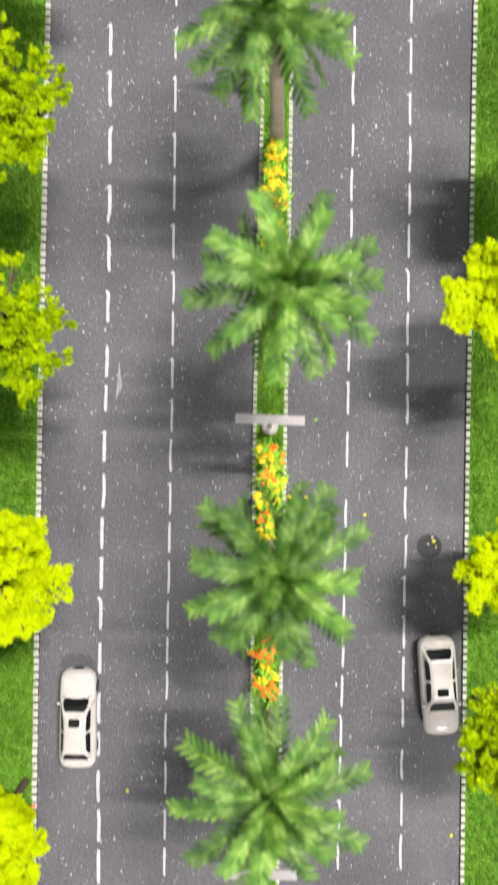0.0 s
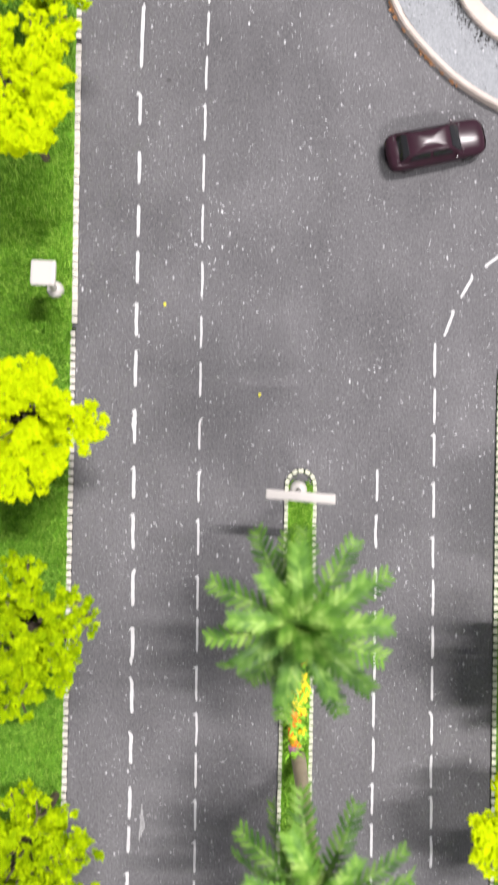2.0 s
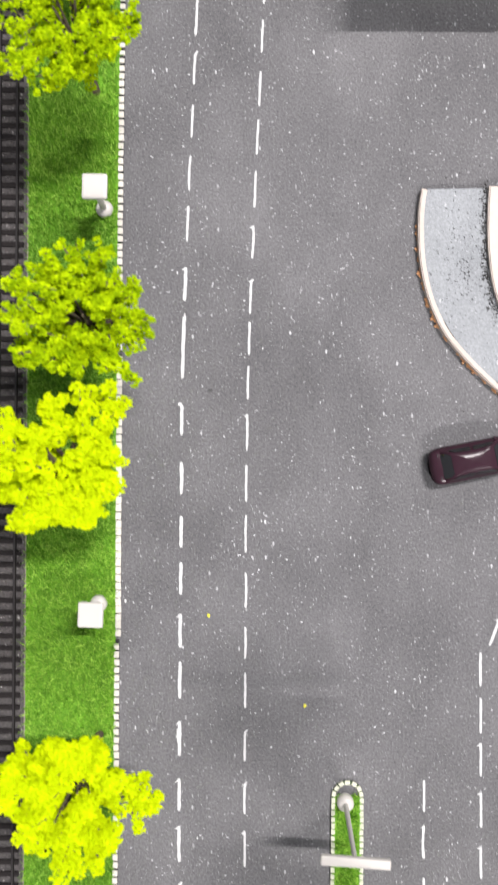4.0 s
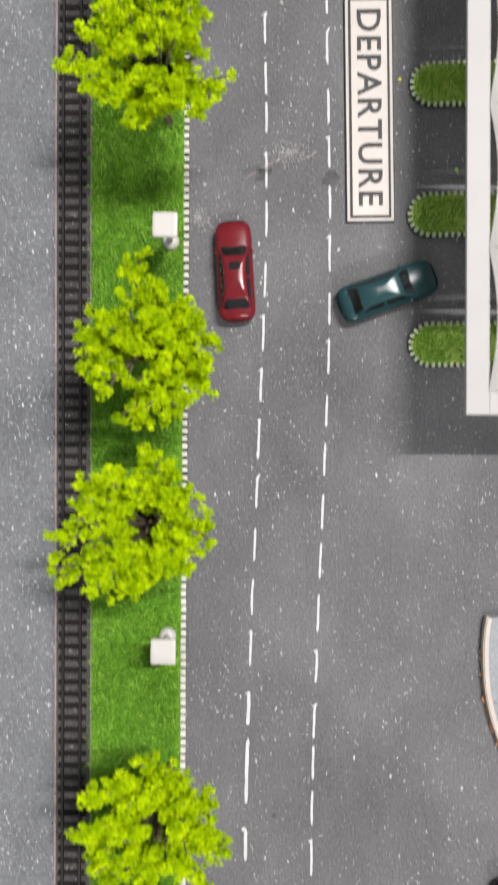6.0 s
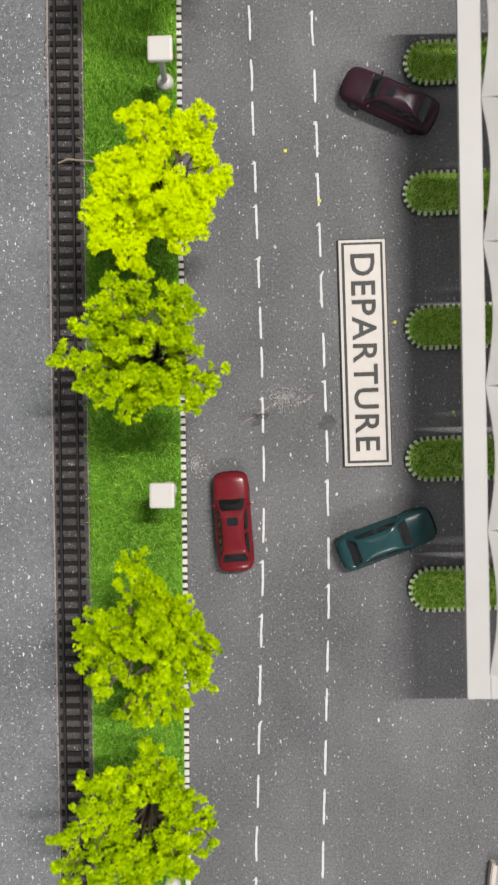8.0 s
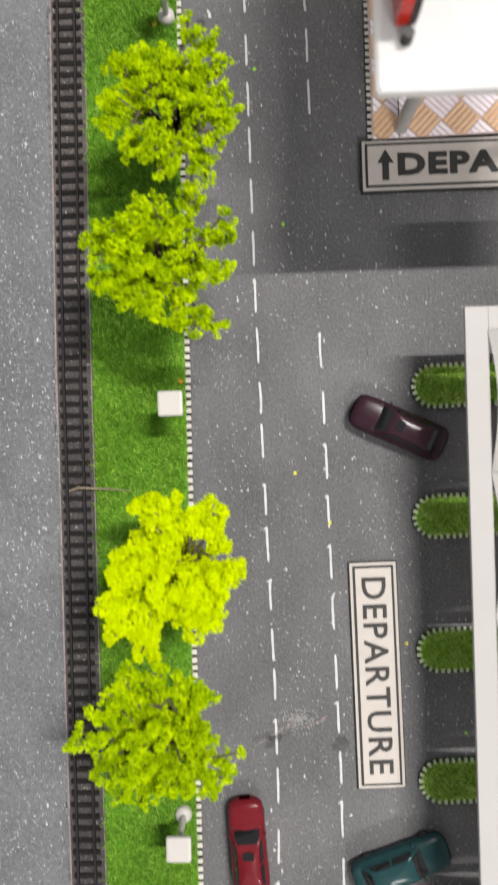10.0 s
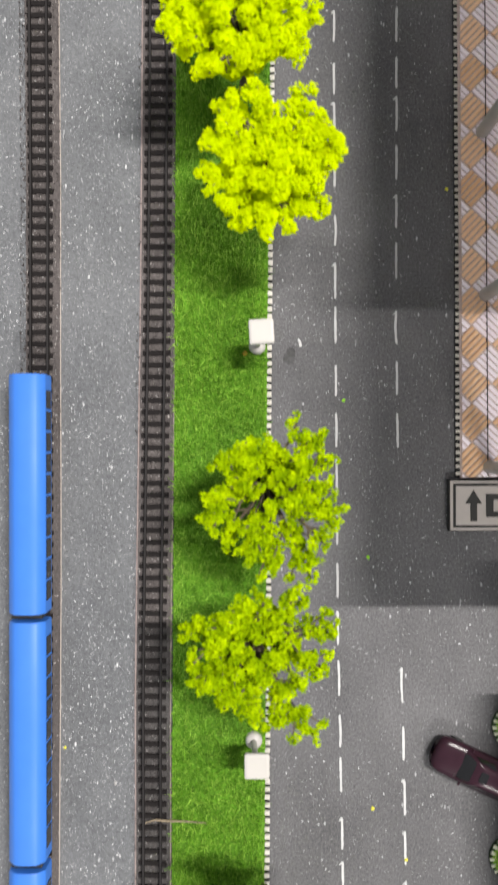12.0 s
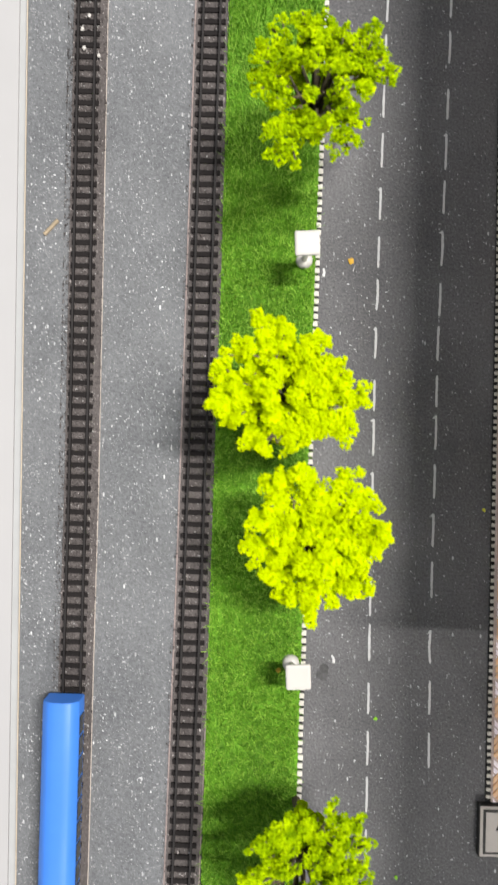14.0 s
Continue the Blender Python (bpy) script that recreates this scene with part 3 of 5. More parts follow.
def post_lamp(x, y, turn, dx, dy):
    """White lamp with a square flat head on a round foot."""
    base = thing("lamp_post", Matrix.Translation((x, y, 0.0012)), "white plastic lamp post with a square flat head, on the turf", "street lamp", "verge lamps")
    bm = bmesh.new()
    tube(bm, [(0, 0, 0), (0, 0, 0.0020), (0, 0, 0.0031), (0, 0, 0.0037), (0, 0, 0.0039)], [0.0042, 0.0041, 0.0034, 0.0022, 0.0008], 20)
    part("foot", bm, WHITE, base, smooth=50)
    bm = bmesh.new()
    tube(bm, [(0, 0, 0.001), (dx * 0.3, dy * 0.3, 0.014), (dx, dy, 0.0285)], [0.0015, 0.0014, 0.0014], 10)
    part("pole", bm, WHITE, base, smooth=40)
    bm = bmesh.new()
    box(bm, -0.0057, 0.0057, -0.0057, 0.0057, 0.0275, 0.0300, 0.0012)
    part("head", bm, WHITE, base, "square white lamp head", at=Matrix.Translation((dx, dy, 0)) @ Matrix.Rotation(radians(turn), 4, "Z"))
    return base


for x, y, turn, dx, dy in ((-0.1063, 0.2905, -3, 0.0026, 0.0014), (-0.1005, 0.4827, -2, 0.0016, 0.0006), (-0.0952, 0.6748, -2, 0.0008, -0.0008), (-0.0893, 0.8740, -1, 0.0015, 0.0003), (-0.0833, 1.0662, 2, 0.0019, 0.0024), (-0.0775, 1.2640, 2, -0.0006, 0.0)):
    post_lamp(x, y, turn, dx, dy)

# ---------------------------------------------------------------- cars


def loft(bm, rings):
    vs = [[bm.verts.new(p) for p in r] for r in rings]
    n = len(vs[0])
    for a, b in zip(vs, vs[1:]):
        for k in range(n):
            bm.faces.new((a[k], a[(k + 1) % n], b[(k + 1) % n], b[k]))
    bm.faces.new(vs[0][::-1])
    bm.faces.new(vs[-1])
    bmesh.ops.recalc_face_normals(bm, faces=bm.faces)
    return vs


def rounded_pane(bm, quad, inset, out, thick, seg=4, corner=0.25):
    """A pane with rounded corners inside a quad; the quad's corners run round it."""
    q = [Vector(c) for c in quad]
    mid = sum(q, Vector()) / 4
    q = [c + (mid - c) * inset for c in q]
    pts = []
    for i in range(4):
        a, c, b = q[i - 1], q[i], q[(i + 1) % 4]
        p0, p1 = c.lerp(a, corner), c.lerp(b, corner)
        for k in range(seg + 1):
            u = k / seg
            pts.append((1 - u) ** 2 * p0 + 2 * u * (1 - u) * c + u * u * p1)
    n = Vector(out).normalized() * thick
    lo = [bm.verts.new(p - n * 0.6) for p in pts]
    hi = [bm.verts.new(p + n) for p in pts]
    bm.faces.new(hi)
    bm.faces.new(lo[::-1])
    m = len(pts)
    for i in range(m):
        bm.faces.new((lo[i], lo[(i + 1) % m], hi[(i + 1) % m], hi[i]))
    bmesh.ops.recalc_face_normals(bm, faces=bm.faces)


HALF_L, HALF_W = 0.0242, 0.0090


def cabin_point(side, q, h, out=0.0):
    """A point of the saloon's cabin: side 0 front, 1 right, 2 back, 3 left; q from -1 to 1 along it, h from the belt to the roof."""
    zb, zt = 0.0086, 0.0128
    w = 0.0079 + (0.0057 - 0.0079) * h ** 0.85
    f, r = 0.0114 + (0.0052 - 0.0114) * h, -0.0192 + (-0.0143 + 0.0192) * h
    mid, half = (f + r) / 2, (f - r) / 2
    bend = (1 - abs(q) ** 4) ** 0.25
    if side in (0, 2):
        x, y = w * q * 0.985, half * (0.90 + 0.10 * bend)
        x, y = (x, mid + y + out) if side == 0 else (-x, mid - y - out)
    else:
        x, y = w * (0.93 + 0.07 * bend) - 0.0008 * h * (1 - q * q) + out, half * 0.965 * q
        x, y = (x, mid - y) if side == 1 else (-x, mid + y)
    return Vector((x, y, zb + (zt - zb) * (1 - (1 - h) ** 1.3) + out * 0.8))


def cabin_pane(bm, side, q0, q1, h0=0.08, h1=0.90, nq=9, nh=4):
    """A curved, slightly proud pane with rounded corners on one side of the cabin."""
    rows = []
    for j in range(nh + 1):
        v = j / nh
        tuck = 0.06 * (q1 - q0) * abs(2 * v - 1) ** 3
        rows.append([(q0 + tuck + (q1 - q0 - 2 * tuck) * i / nq, h0 + (h1 - h0) * v) for i in range(nq + 1)])
    hi = [[bm.verts.new(cabin_point(side, q, h, 0.00022)) for q, h in r] for r in rows]
    lo = [[bm.verts.new(cabin_point(side, q, h, -0.0004)) for q, h in r] for r in rows]
    for g, turn in ((hi, 1), (lo, -1)):
        for a, b in zip(g, g[1:]):
            for i in range(nq):
                bm.faces.new([a[i], a[i + 1], b[i + 1], b[i]][::turn])
    rim_hi = hi[0] + [r[-1] for r in hi[1:]] + hi[-1][-2::-1] + [r[0] for r in hi[-2:0:-1]]
    rim_lo = lo[0] + [r[-1] for r in lo[1:]] + lo[-1][-2::-1] + [r[0] for r in lo[-2:0:-1]]
    n = len(rim_hi)
    for i in range(n):
        bm.faces.new((rim_lo[i], rim_lo[(i + 1) % n], rim_hi[(i + 1) % n], rim_hi[i]))
    bmesh.ops.recalc_face_normals(bm, faces=bm.faces)


def car(x, y, heading, paint, label, sunroof=True):
    """A model saloon, its bonnet towards its own +y."""
    base = thing("car", Matrix.Translation((x, y, 0.0)) @ Matrix.Rotation(radians(heading), 4, "Z"), label, "car")
    bm = bmesh.new()
    rings = []
    n = 40
    for i in range(n):
        u = math.sin(math.pi * (i / (n - 1) - 0.5))
        yy = u * HALF_L
        w = HALF_W * max(0.30, (1 - min(1, abs(u)) ** 12) ** 0.30) * (0.99 - 0.02 * u)
        top = 0.0091 - 0.0014 * max(0, u) ** 2 - 0.0005 * max(0, -u) ** 2 - 0.0030 * abs(u) ** 22
        low = 0.0022 + 0.0014 * abs(u) ** 14
        ring = [(-w * 0.86, yy, low), (-w * 0.98, yy, low + 0.0010), (-w, yy, low + 0.0026), (-w * 0.985, yy, top - 0.0022), (-w * 0.93, yy, top - 0.0009), (-w * 0.84, yy, top - 0.0002), (-w * 0.60, yy, top + 0.0002), (-w * 0.30, yy, top + 0.0005), (0, yy, top + 0.0006)]
        ring += [(-px, py, pz) for px, py, pz in reversed(ring[:-1])]
        rings.append(ring)
    loft(bm, rings)
    part("body", bm, paint, base, smooth=50)
    bm = bmesh.new()
    rings = []
    spread = [-1, -0.97, -0.9, -0.75, -0.5, -0.2, 0.1, 0.4, 0.65, 0.85, 0.95]
    for j in range(8):
        h = j / 7
        rings.append([tuple(cabin_point(side, q, h)) for side in (0, 1, 2, 3) for q in spread])
    zt = 0.0128
    for k, dz in ((0.93, 0.00028), (0.75, 0.00066), (0.5, 0.00092), (0.25, 0.00106)):
        rings.append([(px * k, (py + 0.0043) * k - 0.0043, zt + dz) for px, py, pz in rings[7]])
    loft(bm, rings)
    part("roof", bm, paint, base, smooth=45)
    for name, side, q0, q1 in (("windscreen", 0, -0.88, 0.88), ("rear_window", 2, -0.86, 0.86), ("side_window", 1, -0.84, -0.06), ("side_window", 1, 0.04, 0.84), ("side_window", 3, -0.84, -0.04), ("side_window", 3, 0.06, 0.84)):
        bm = bmesh.new()
        cabin_pane(bm, side, q0, q1, *((0.30, 0.88) if name == "side_window" else (0.08, 0.90)))
        part(name, bm, GLASS, base, "dark tinted glass", smooth=40)
    # wiper cowl, bonnet edge and boot edge as thin recessed-looking seams
    for name, yy, half in (("bonnet_seam", 0.0119, 0.0070), ("boot_seam", -0.0200, 0.0066)):
        bm = bmesh.new()
        z = 0.0091 - 0.0014 * max(0, yy / HALF_L) ** 2 - 0.0005 * max(0, -yy / HALF_L) ** 2
        box(bm, -half, half, yy - 0.00012, yy + 0.00012, z - 0.0006, z + 0.00022)
        part(name, bm, BLACK, base, "fine dark panel seam")
    if sunroof:
        bm = bmesh.new()
        rounded_pane(bm, [(-0.0026, -0.0012, 0.01372), (0.0026, -0.0012, 0.01372), (0.0026, 0.0026, 0.01345), (-0.0026, 0.0026, 0.01345)], 0.0, (0, 0, 1), 0.0003, corner=0.2)
        part("sunroof", bm, GLASS, base, "dark tinted sunroof")
    for sx in (-1, 1):
        bm = bmesh.new()
        box(bm, sx * 0.0087 - 0.0008, sx * 0.0087 + 0.0008, 0.0078, 0.0088, 0.0086, 0.0095, 0.0003)
        part("door_mirror", bm, paint, base)
        for yy in (-0.0145, 0.0150):
            bm = bmesh.new()
            tube(bm, [(sx * 0.0058, yy, 0.0031), (sx * 0.0086, yy, 0.0031), (sx * 0.0088, yy, 0.0031)], [0.0031, 0.0031, 0.0027], 16)
            wheel = part("wheel", bm, TYRE, base)
            bm = bmesh.new()
            tube(bm, [(sx * 0.0080, yy, 0.0031), (sx * 0.0090, yy, 0.0031)], [0.0017, 0.0015], 12)
            part("rim", bm, DISC, wheel)
    return base


PAINT_WHITE = car_paint("white_car_paint", (0.55, 0.520, 0.468))
PAINT_RED = car_paint("red_car_paint", (0.1292, 0.00912, 0.01368))
PAINT_TEAL = car_paint("teal_car_paint", (0.012, 0.043, 0.047))
PAINT_PLUM = car_paint("plum_car_paint", (0.02736, 0.00988, 0.01672))
car(-0.0856, -0.1369, -0.7, PAINT_WHITE, "white model saloon car with sunroof driving along the lane")
car(0.0902, -0.1213, -176.5, PAINT_WHITE, "white model saloon car standing slightly askew near the kerb")
car(0.0786, 0.3583, -79.2, PAINT_PLUM, "dark plum model saloon car turning below the ramp", False)
car(-0.0641, 0.6587, 2.0, PAINT_RED, "deep red model saloon car with sunroof beside the kerb")
car(0.0091, 0.6477, -71.5, PAINT_TEAL, "dark teal model saloon car parked askew by the canopy", False)
car(0.0190, 0.8586, 63.5, PAINT_PLUM, "dark plum model saloon car pulling out from the canopy")

# ---------------------------------------------------------------- train


def carriage(y_north, length, x_of, label):
    """A blue coach with chamfered roof, side windows and bogies; its north end at y_north."""
    yc = y_north - length / 2
    lean = math.atan2(-(x_of(y_north) - x_of(y_north - length)), length)
    base = thing("train_carriage", Matrix.Translation((x_of(yc), yc, 0.0040)) @ Matrix.Rotation(lean, 4, "Z"), label, "train carriage", "train carriages")
    h = length / 2
    bm = bmesh.new()
    prof = [(-0.0080, 0.0058), (-0.0086, 0.0064), (-0.0086, 0.0150), (-0.0084, 0.0158), (-0.0056, 0.0183), (-0.0046, 0.0188), (-0.0020, 0.0191)]
    prof += [(-px, pz) for px, pz in reversed(prof)]
    rings = []
    for yy, k in ((-h, 0.965), (-h + 0.0008, 1.0), (h - 0.0008, 1.0), (h, 0.965)):
        rings.append([(px * k, yy, 0.0058 + (pz - 0.0058) * k) for px, pz in prof])
    loft(bm, rings)
    part("body", bm, BLUE, base, smooth=40)
    n = 10
    for side in (-1, 1):
        for i in range(n):
            a = -h + 0.006 + (length - 0.012) * i / n
            b = a + (length - 0.012) / n - 0.0014
            bm = bmesh.new()
            box(bm, side * 0.0086 - 0.0002, side * 0.0086 + 0.0003, a, b, 0.0080, 0.0146)
            part("window", bm, GLASS, base)
    bm = bmesh.new()
    box(bm, -0.0066, 0.0066, -h + 0.003, h - 0.003, 0.0015, 0.0060)
    part("underframe", bm, BLACK, base)
    for yy in (-h * 0.68, h * 0.68):
        bm = bmesh.new()
        box(bm, -0.0060, 0.0060, yy - 0.0085, yy + 0.0085, 0.0, 0.0020, 0.0004)
        part("bogie", bm, BLACK, base)
    bm = bmesh.new()
    box(bm, -0.0070, 0.0070, -h - 0.0022, -h + 0.0006, 0.0060, 0.0165, 0.0004)
    part("gangway", bm, BLACK, base, "black gangway bellows")
    return base


TRAIN_X = course((0.70, -0.1990), (0.765, -0.1971), (0.825, -0.1953), (0.915, -0.1935), (1.05, -0.1909))
for i in range(4):
    carriage(1.0532 - i * 0.1150, 0.1115, TRAIN_X, "blue model train carriage with dark windows on the track")

# ---------------------------------------------------------------- planted islands, canopy
BEDS = ((0.0194, 0.6218), (0.0204, 0.6850), (0.0228, 0.7488), (0.0242, 0.8142), (0.0270, 0.8778))
BED_R = 0.0108
BED_E = 0.105
for x, y in BEDS:
    bm = bmesh.new()
    prism(bm, arc(x + BED_R, y, BED_R - 0.0012, BED_R - 0.0012, 90, 270, 14) + [(BED_E, y - BED_R + 0.0012), (BED_E, y + BED_R - 0.0012)], 0.0, 0.0024)
    tagged(part("grass_bed", bm, SOIL, label="green turf island with rounded end under the canopy"), kind="structure")

CAN_X0, CAN_X1, CAN_Y0, CAN_Y1, CAN_Z = 0.0326, 0.118, 0.5855, 0.9072, 0.0470
SKEW = math.atan2(0.0407 - 0.0326, CAN_Y1 - CAN_Y0)


def canopy():
    """A flat white roof frame that carries five sail vaults, each down at its corners and arched along its edges, on round columns."""
    m = Matrix.Translation((CAN_X0, CAN_Y0, 0.0)) @ Matrix.Rotation(-SKEW, 4, "Z")
    base = thing("canopy", m, "white station canopy of arched vaults in a flat frame, on columns", "canopy")
    lx, ly, w = CAN_X1 - CAN_X0, math.hypot(CAN_Y1 - CAN_Y0, 0.0081), 0.0098
    for name, x0, x1, y0, y1 in (("frame_side", 0, w, 0, ly), ("frame_side", lx - w, lx, 0, ly), ("frame_end", w, lx - w, 0, w), ("frame_end", w, lx - w, ly - w, ly)):
        bm = bmesh.new()
        box(bm, x0, x1, y0, y1, CAN_Z - 0.0014, CAN_Z + 0.0010, 0.0003)
        part(name, bm, ROOF_WHITE, base)
    n, span, wide = 5, (ly - 2 * w) / 5, lx - 2 * w
    for i in range(n):
        y0 = w + i * span
        bm = bmesh.new()
        k = 18

        def grid(drop):
            rows = []
            for j in range(k + 1):
                u = j / k
                row = []
                for q in range(k + 1):
                    v = q / k
                    pull_x = 0.0022 * math.sin(math.pi * u) * (1 - 2 * v)
                    pull_y = 0.0016 * math.sin(math.pi * v) * (1 - 2 * u)
                    rise = 0.0042 * math.sin(math.pi * u) + 0.0030 * math.sin(math.pi * v)
                    row.append(bm.verts.new((w - 0.0004 + (wide + 0.0008) * v + pull_x, y0 + span * u + pull_y, CAN_Z + 0.0013 - drop + rise)))
                rows.append(row)
            return rows

        hi, lo = grid(0.0), grid(0.0010)
        for g, turn in ((hi, 1), (lo, -1)):
            for a, b in zip(g, g[1:]):
                for q in range(k):
                    bm.faces.new([a[q], a[q + 1], b[q + 1], b[q]][::turn])
        rim_hi = hi[0] + [r[-1] for r in hi[1:]] + hi[-1][-2::-1] + [r[0] for r in hi[-2:0:-1]]
        rim_lo = lo[0] + [r[-1] for r in lo[1:]] + lo[-1][-2::-1] + [r[0] for r in lo[-2:0:-1]]
        for q in range(len(rim_hi)):
            bm.faces.new((rim_lo[q], rim_lo[(q + 1) % len(rim_hi)], rim_hi[(q + 1) % len(rim_hi)], rim_hi[q]))
        bmesh.ops.recalc_face_normals(bm, faces=bm.faces)
        part("vault", bm, CANOPY_WHITE, base, "arched white vault", smooth=40)
    for x, y in BEDS:
        for xx in (x + 0.045, BED_E - 0.012):
            bm = bmesh.new()
            p = m.inverted() @ Vector((xx, y, 0))
            tube(bm, [(p.x, p.y, 0.0024), (p.x, p.y, CAN_Z + 0.0010)], [0.0022, 0.0022], 12)
            part("column", bm, ROOF_WHITE, base, smooth=40)
    return base


canopy()

# ---------------------------------------------------------------- terminal
TERM_X0, TERM_Y0, TERM_Z = -0.0032, 0.9690, 0.1085


def terminal():
    """A tall white roof slab on grey pillars over a tiled pavement."""
    base = thing("terminal_roof", Matrix(), "large white terminal roof slab on grey round pillars", "roof")
    x1, y1, r = 0.118, 1.54, 0.0016
    out = arc(TERM_X0 + r, TERM_Y0 + r, r, r, 180, 270, 6) + [(x1, TERM_Y0 - 0.0028), (x1, y1), (TERM_X0 + 0.012, y1)]
    bm = bmesh.new()
    prism(bm, out, TERM_Z - 0.0040, TERM_Z)
    bmesh.ops.bevel(bm, geom=[e for e in bm.edges if abs(e.verts[0].co.z - TERM_Z) < 1e-6 and abs(e.verts[1].co.z - TERM_Z) < 1e-6], offset=0.0008, segments=2, affect="EDGES")
    part("slab", bm, SLAB_WHITE, base, "thick white roof slab")
    for x, y in ((0.0284, 1.0045), (0.0284, 1.0885), (0.0288, 1.1680), (0.0300, 1.2480), (0.0310, 1.3280), (0.106, 1.0070), (0.106, 1.1680), (0.106, 1.3280)):
        bm = bmesh.new()
        tube(bm, [(x, y, 0.0030), (x, y, 0.05), (x, y, TERM_Z - 0.0035)], [0.0033, 0.0031, 0.0031], 18)
        part("pillar", bm, PILLAR, base, "grey round pillar", smooth=40)
    return base


terminal()


def roof_letter(y, length, style):
    """A red block with a black back that stands on the roof edge, part of a sign that cannot be read."""
    base = thing("roof_sign_block", Matrix.Translation((0.0036, y, TERM_Z)) @ Matrix.Rotation(-0.02, 4, "Z"), "glossy red sign block with black back on the white roof", "sign", "roof sign")
    h = 0.0190
    if style == 0:
        out = [(-0.5, 0.16), (-0.44, 0.05), (-0.30, 0.0), (0.5, 0.0), (0.5, 1.0), (-0.16, 1.0), (-0.34, 0.93), (-0.46, 0.76), (-0.5, 0.5)]
    else:
        out = [(-0.5, 0.0), (-0.18, 0.0), (0.5, 0.78), (0.5, 1.0), (0.10, 1.0), (-0.5, 0.26)]
    out = [(a * length, b * h) for a, b in out]
    for name, x0, x1, mat in (("face", 0.0, 0.0040, RED), ("back", 0.0040, 0.0066, BLACK)):
        bm = bmesh.new()
        a = [bm.verts.new((x0, p, q)) for p, q in out]
        b = [bm.verts.new((x1, p, q)) for p, q in out]
        n = len(out)
        bm.faces.new(a)
        bm.faces.new(b[::-1])
        for i in range(n):
            bm.faces.new((a[i], b[i], b[(i + 1) % n], a[(i + 1) % n]))
        bmesh.ops.recalc_face_normals(bm, faces=bm.faces)
        part(name, bm, mat, base)
    if style == 0:
        bm = bmesh.new()
        tube(bm, [(0.0040, -0.5 * length - 0.0032, 0.0), (0.0040, -0.5 * length - 0.0032, 0.0050)], [0.0022, 0.0020], 12)
        part("stud", bm, BLACK, base)
    return base


for i in range(7):
    roof_letter(1.0000 + 0.0230 * i, 0.0215, i % 2)

# tiled pavement under the terminal roof
bm = bmesh.new()
prism(bm, [(TILE_W(0.9995) + 0.0022, 0.9995), (0.150, 0.9995), (0.150, 1.55), (TILE_W(1.55) + 0.0022, 1.55)], 0.0, 0.0020)
pavement = tagged(part("pavement", bm, TILE_GROUT, label="tiled pavement of tan and pink ribbed squares"), kind="structure")

# ---------------------------------------------------------------- ramp
RAMP_OUT = ((0.0542, 0.4880), (0.0530, 0.4820), (0.0522, 0.4740), (0.0521, 0.4640), (0.0526, 0.4540), (0.0540, 0.4450), (0.0562, 0.4360), (0.0592, 0.4280), (0.0632, 0.4200), (0.0690, 0.4120), (0.0780, 0.4020), (0.0880, 0.3925), (0.1000, 0.3840), (0.1150, 0.3760), (0.1300, 0.3710), (0.1500, 0.3680))
RAMP_IN = ((0.0870, 0.4900), (0.0860, 0.4720), (0.0864, 0.4560), (0.0882, 0.4420), (0.0920, 0.4300), (0.0990, 0.4195), (0.1110, 0.4095), (0.1300, 0.4020), (0.1500, 0.3990))


def wall_along(name, path, width, z0, z1, mat, parent, label):
    pts = [Vector((x, y, 0)) for x, y in path]
    fine = []
    for i in range(len(pts) - 1):
        p0, p1, p2, p3 = pts[max(i - 1, 0)], pts[i], pts[i + 1], pts[min(i + 2, len(pts) - 1)]
        for k in range(4):
            u = k / 4
            fine.append(0.5 * (2 * p1 + (p2 - p0) * u + (2 * p0 - 5 * p1 + 4 * p2 - p3) * u * u + (3 * p1 - p0 - 3 * p2 + p3) * u ** 3))
    fine.append(pts[-1])
    left, right = [], []
    for i, p in enumerate(fine):
        d = (fine[min(i + 1, len(fine) - 1)] - fine[max(i - 1, 0)]).normalized()
        s = Vector((d.y, -d.x, 0)) * width
        left.append(p)
        right.append(p - s)
    bm = bmesh.new()
    n = len(fine)
    rows = [[bm.verts.new((*a.xy, z0)), bm.verts.new((*b.xy, z0)), bm.verts.new((*b.xy, z1)), bm.verts.new((*a.xy, z1))] for a, b in zip(left, right)]
    for a, b in zip(rows, rows[1:]):
        for k in range(4):
            bm.faces.new((a[k], b[k], b[(k + 1) % 4], a[(k + 1) % 4]))
    bm.faces.new(rows[0])
    bm.faces.new(rows[-1][::-1])
    bmesh.ops.recalc_face_normals(bm, faces=bm.faces)
    tops = [e for e in bm.edges if e.verts[0].co.z > z1 - 1e-7 and e.verts[1].co.z > z1 - 1e-7]
    bmesh.ops.bevel(bm, geom=tops, offset=0.0005, segments=2, affect="EDGES")
    return part(name, bm, mat, parent, label, smooth=False), fine


RAMP_OUT = tuple((x + 0.0028, y + 0.0010) for x, y in RAMP_OUT)
ramp = thing("ramp", Matrix(), "curved pale granite ramp between cream walls", "ramp")
outer_wall, fine_out = wall_along("outer_wall", RAMP_OUT, -0.0030, 0.0, 0.0040, CREAM, ramp, "low cream card wall")
inner_wall, fine_in = wall_along("inner_wall", tuple((x - 0.0012, y - 0.0005) for x, y in RAMP_IN), 0.0078, 0.0, 0.0060, CREAM, ramp, "broad cream card wall")
bm = bmesh.new()
prism(bm, [(p.x - 0.0010, p.y + 0.0002) for p in fine_out] + [(0.152, 0.385), (0.152, 0.4893)], 0.0, 0.0035)
bmesh.ops.triangulate(bm, faces=[f for f in bm.faces if len(f.verts) > 4])
bmesh.ops.recalc_face_normals(bm, faces=bm.faces)
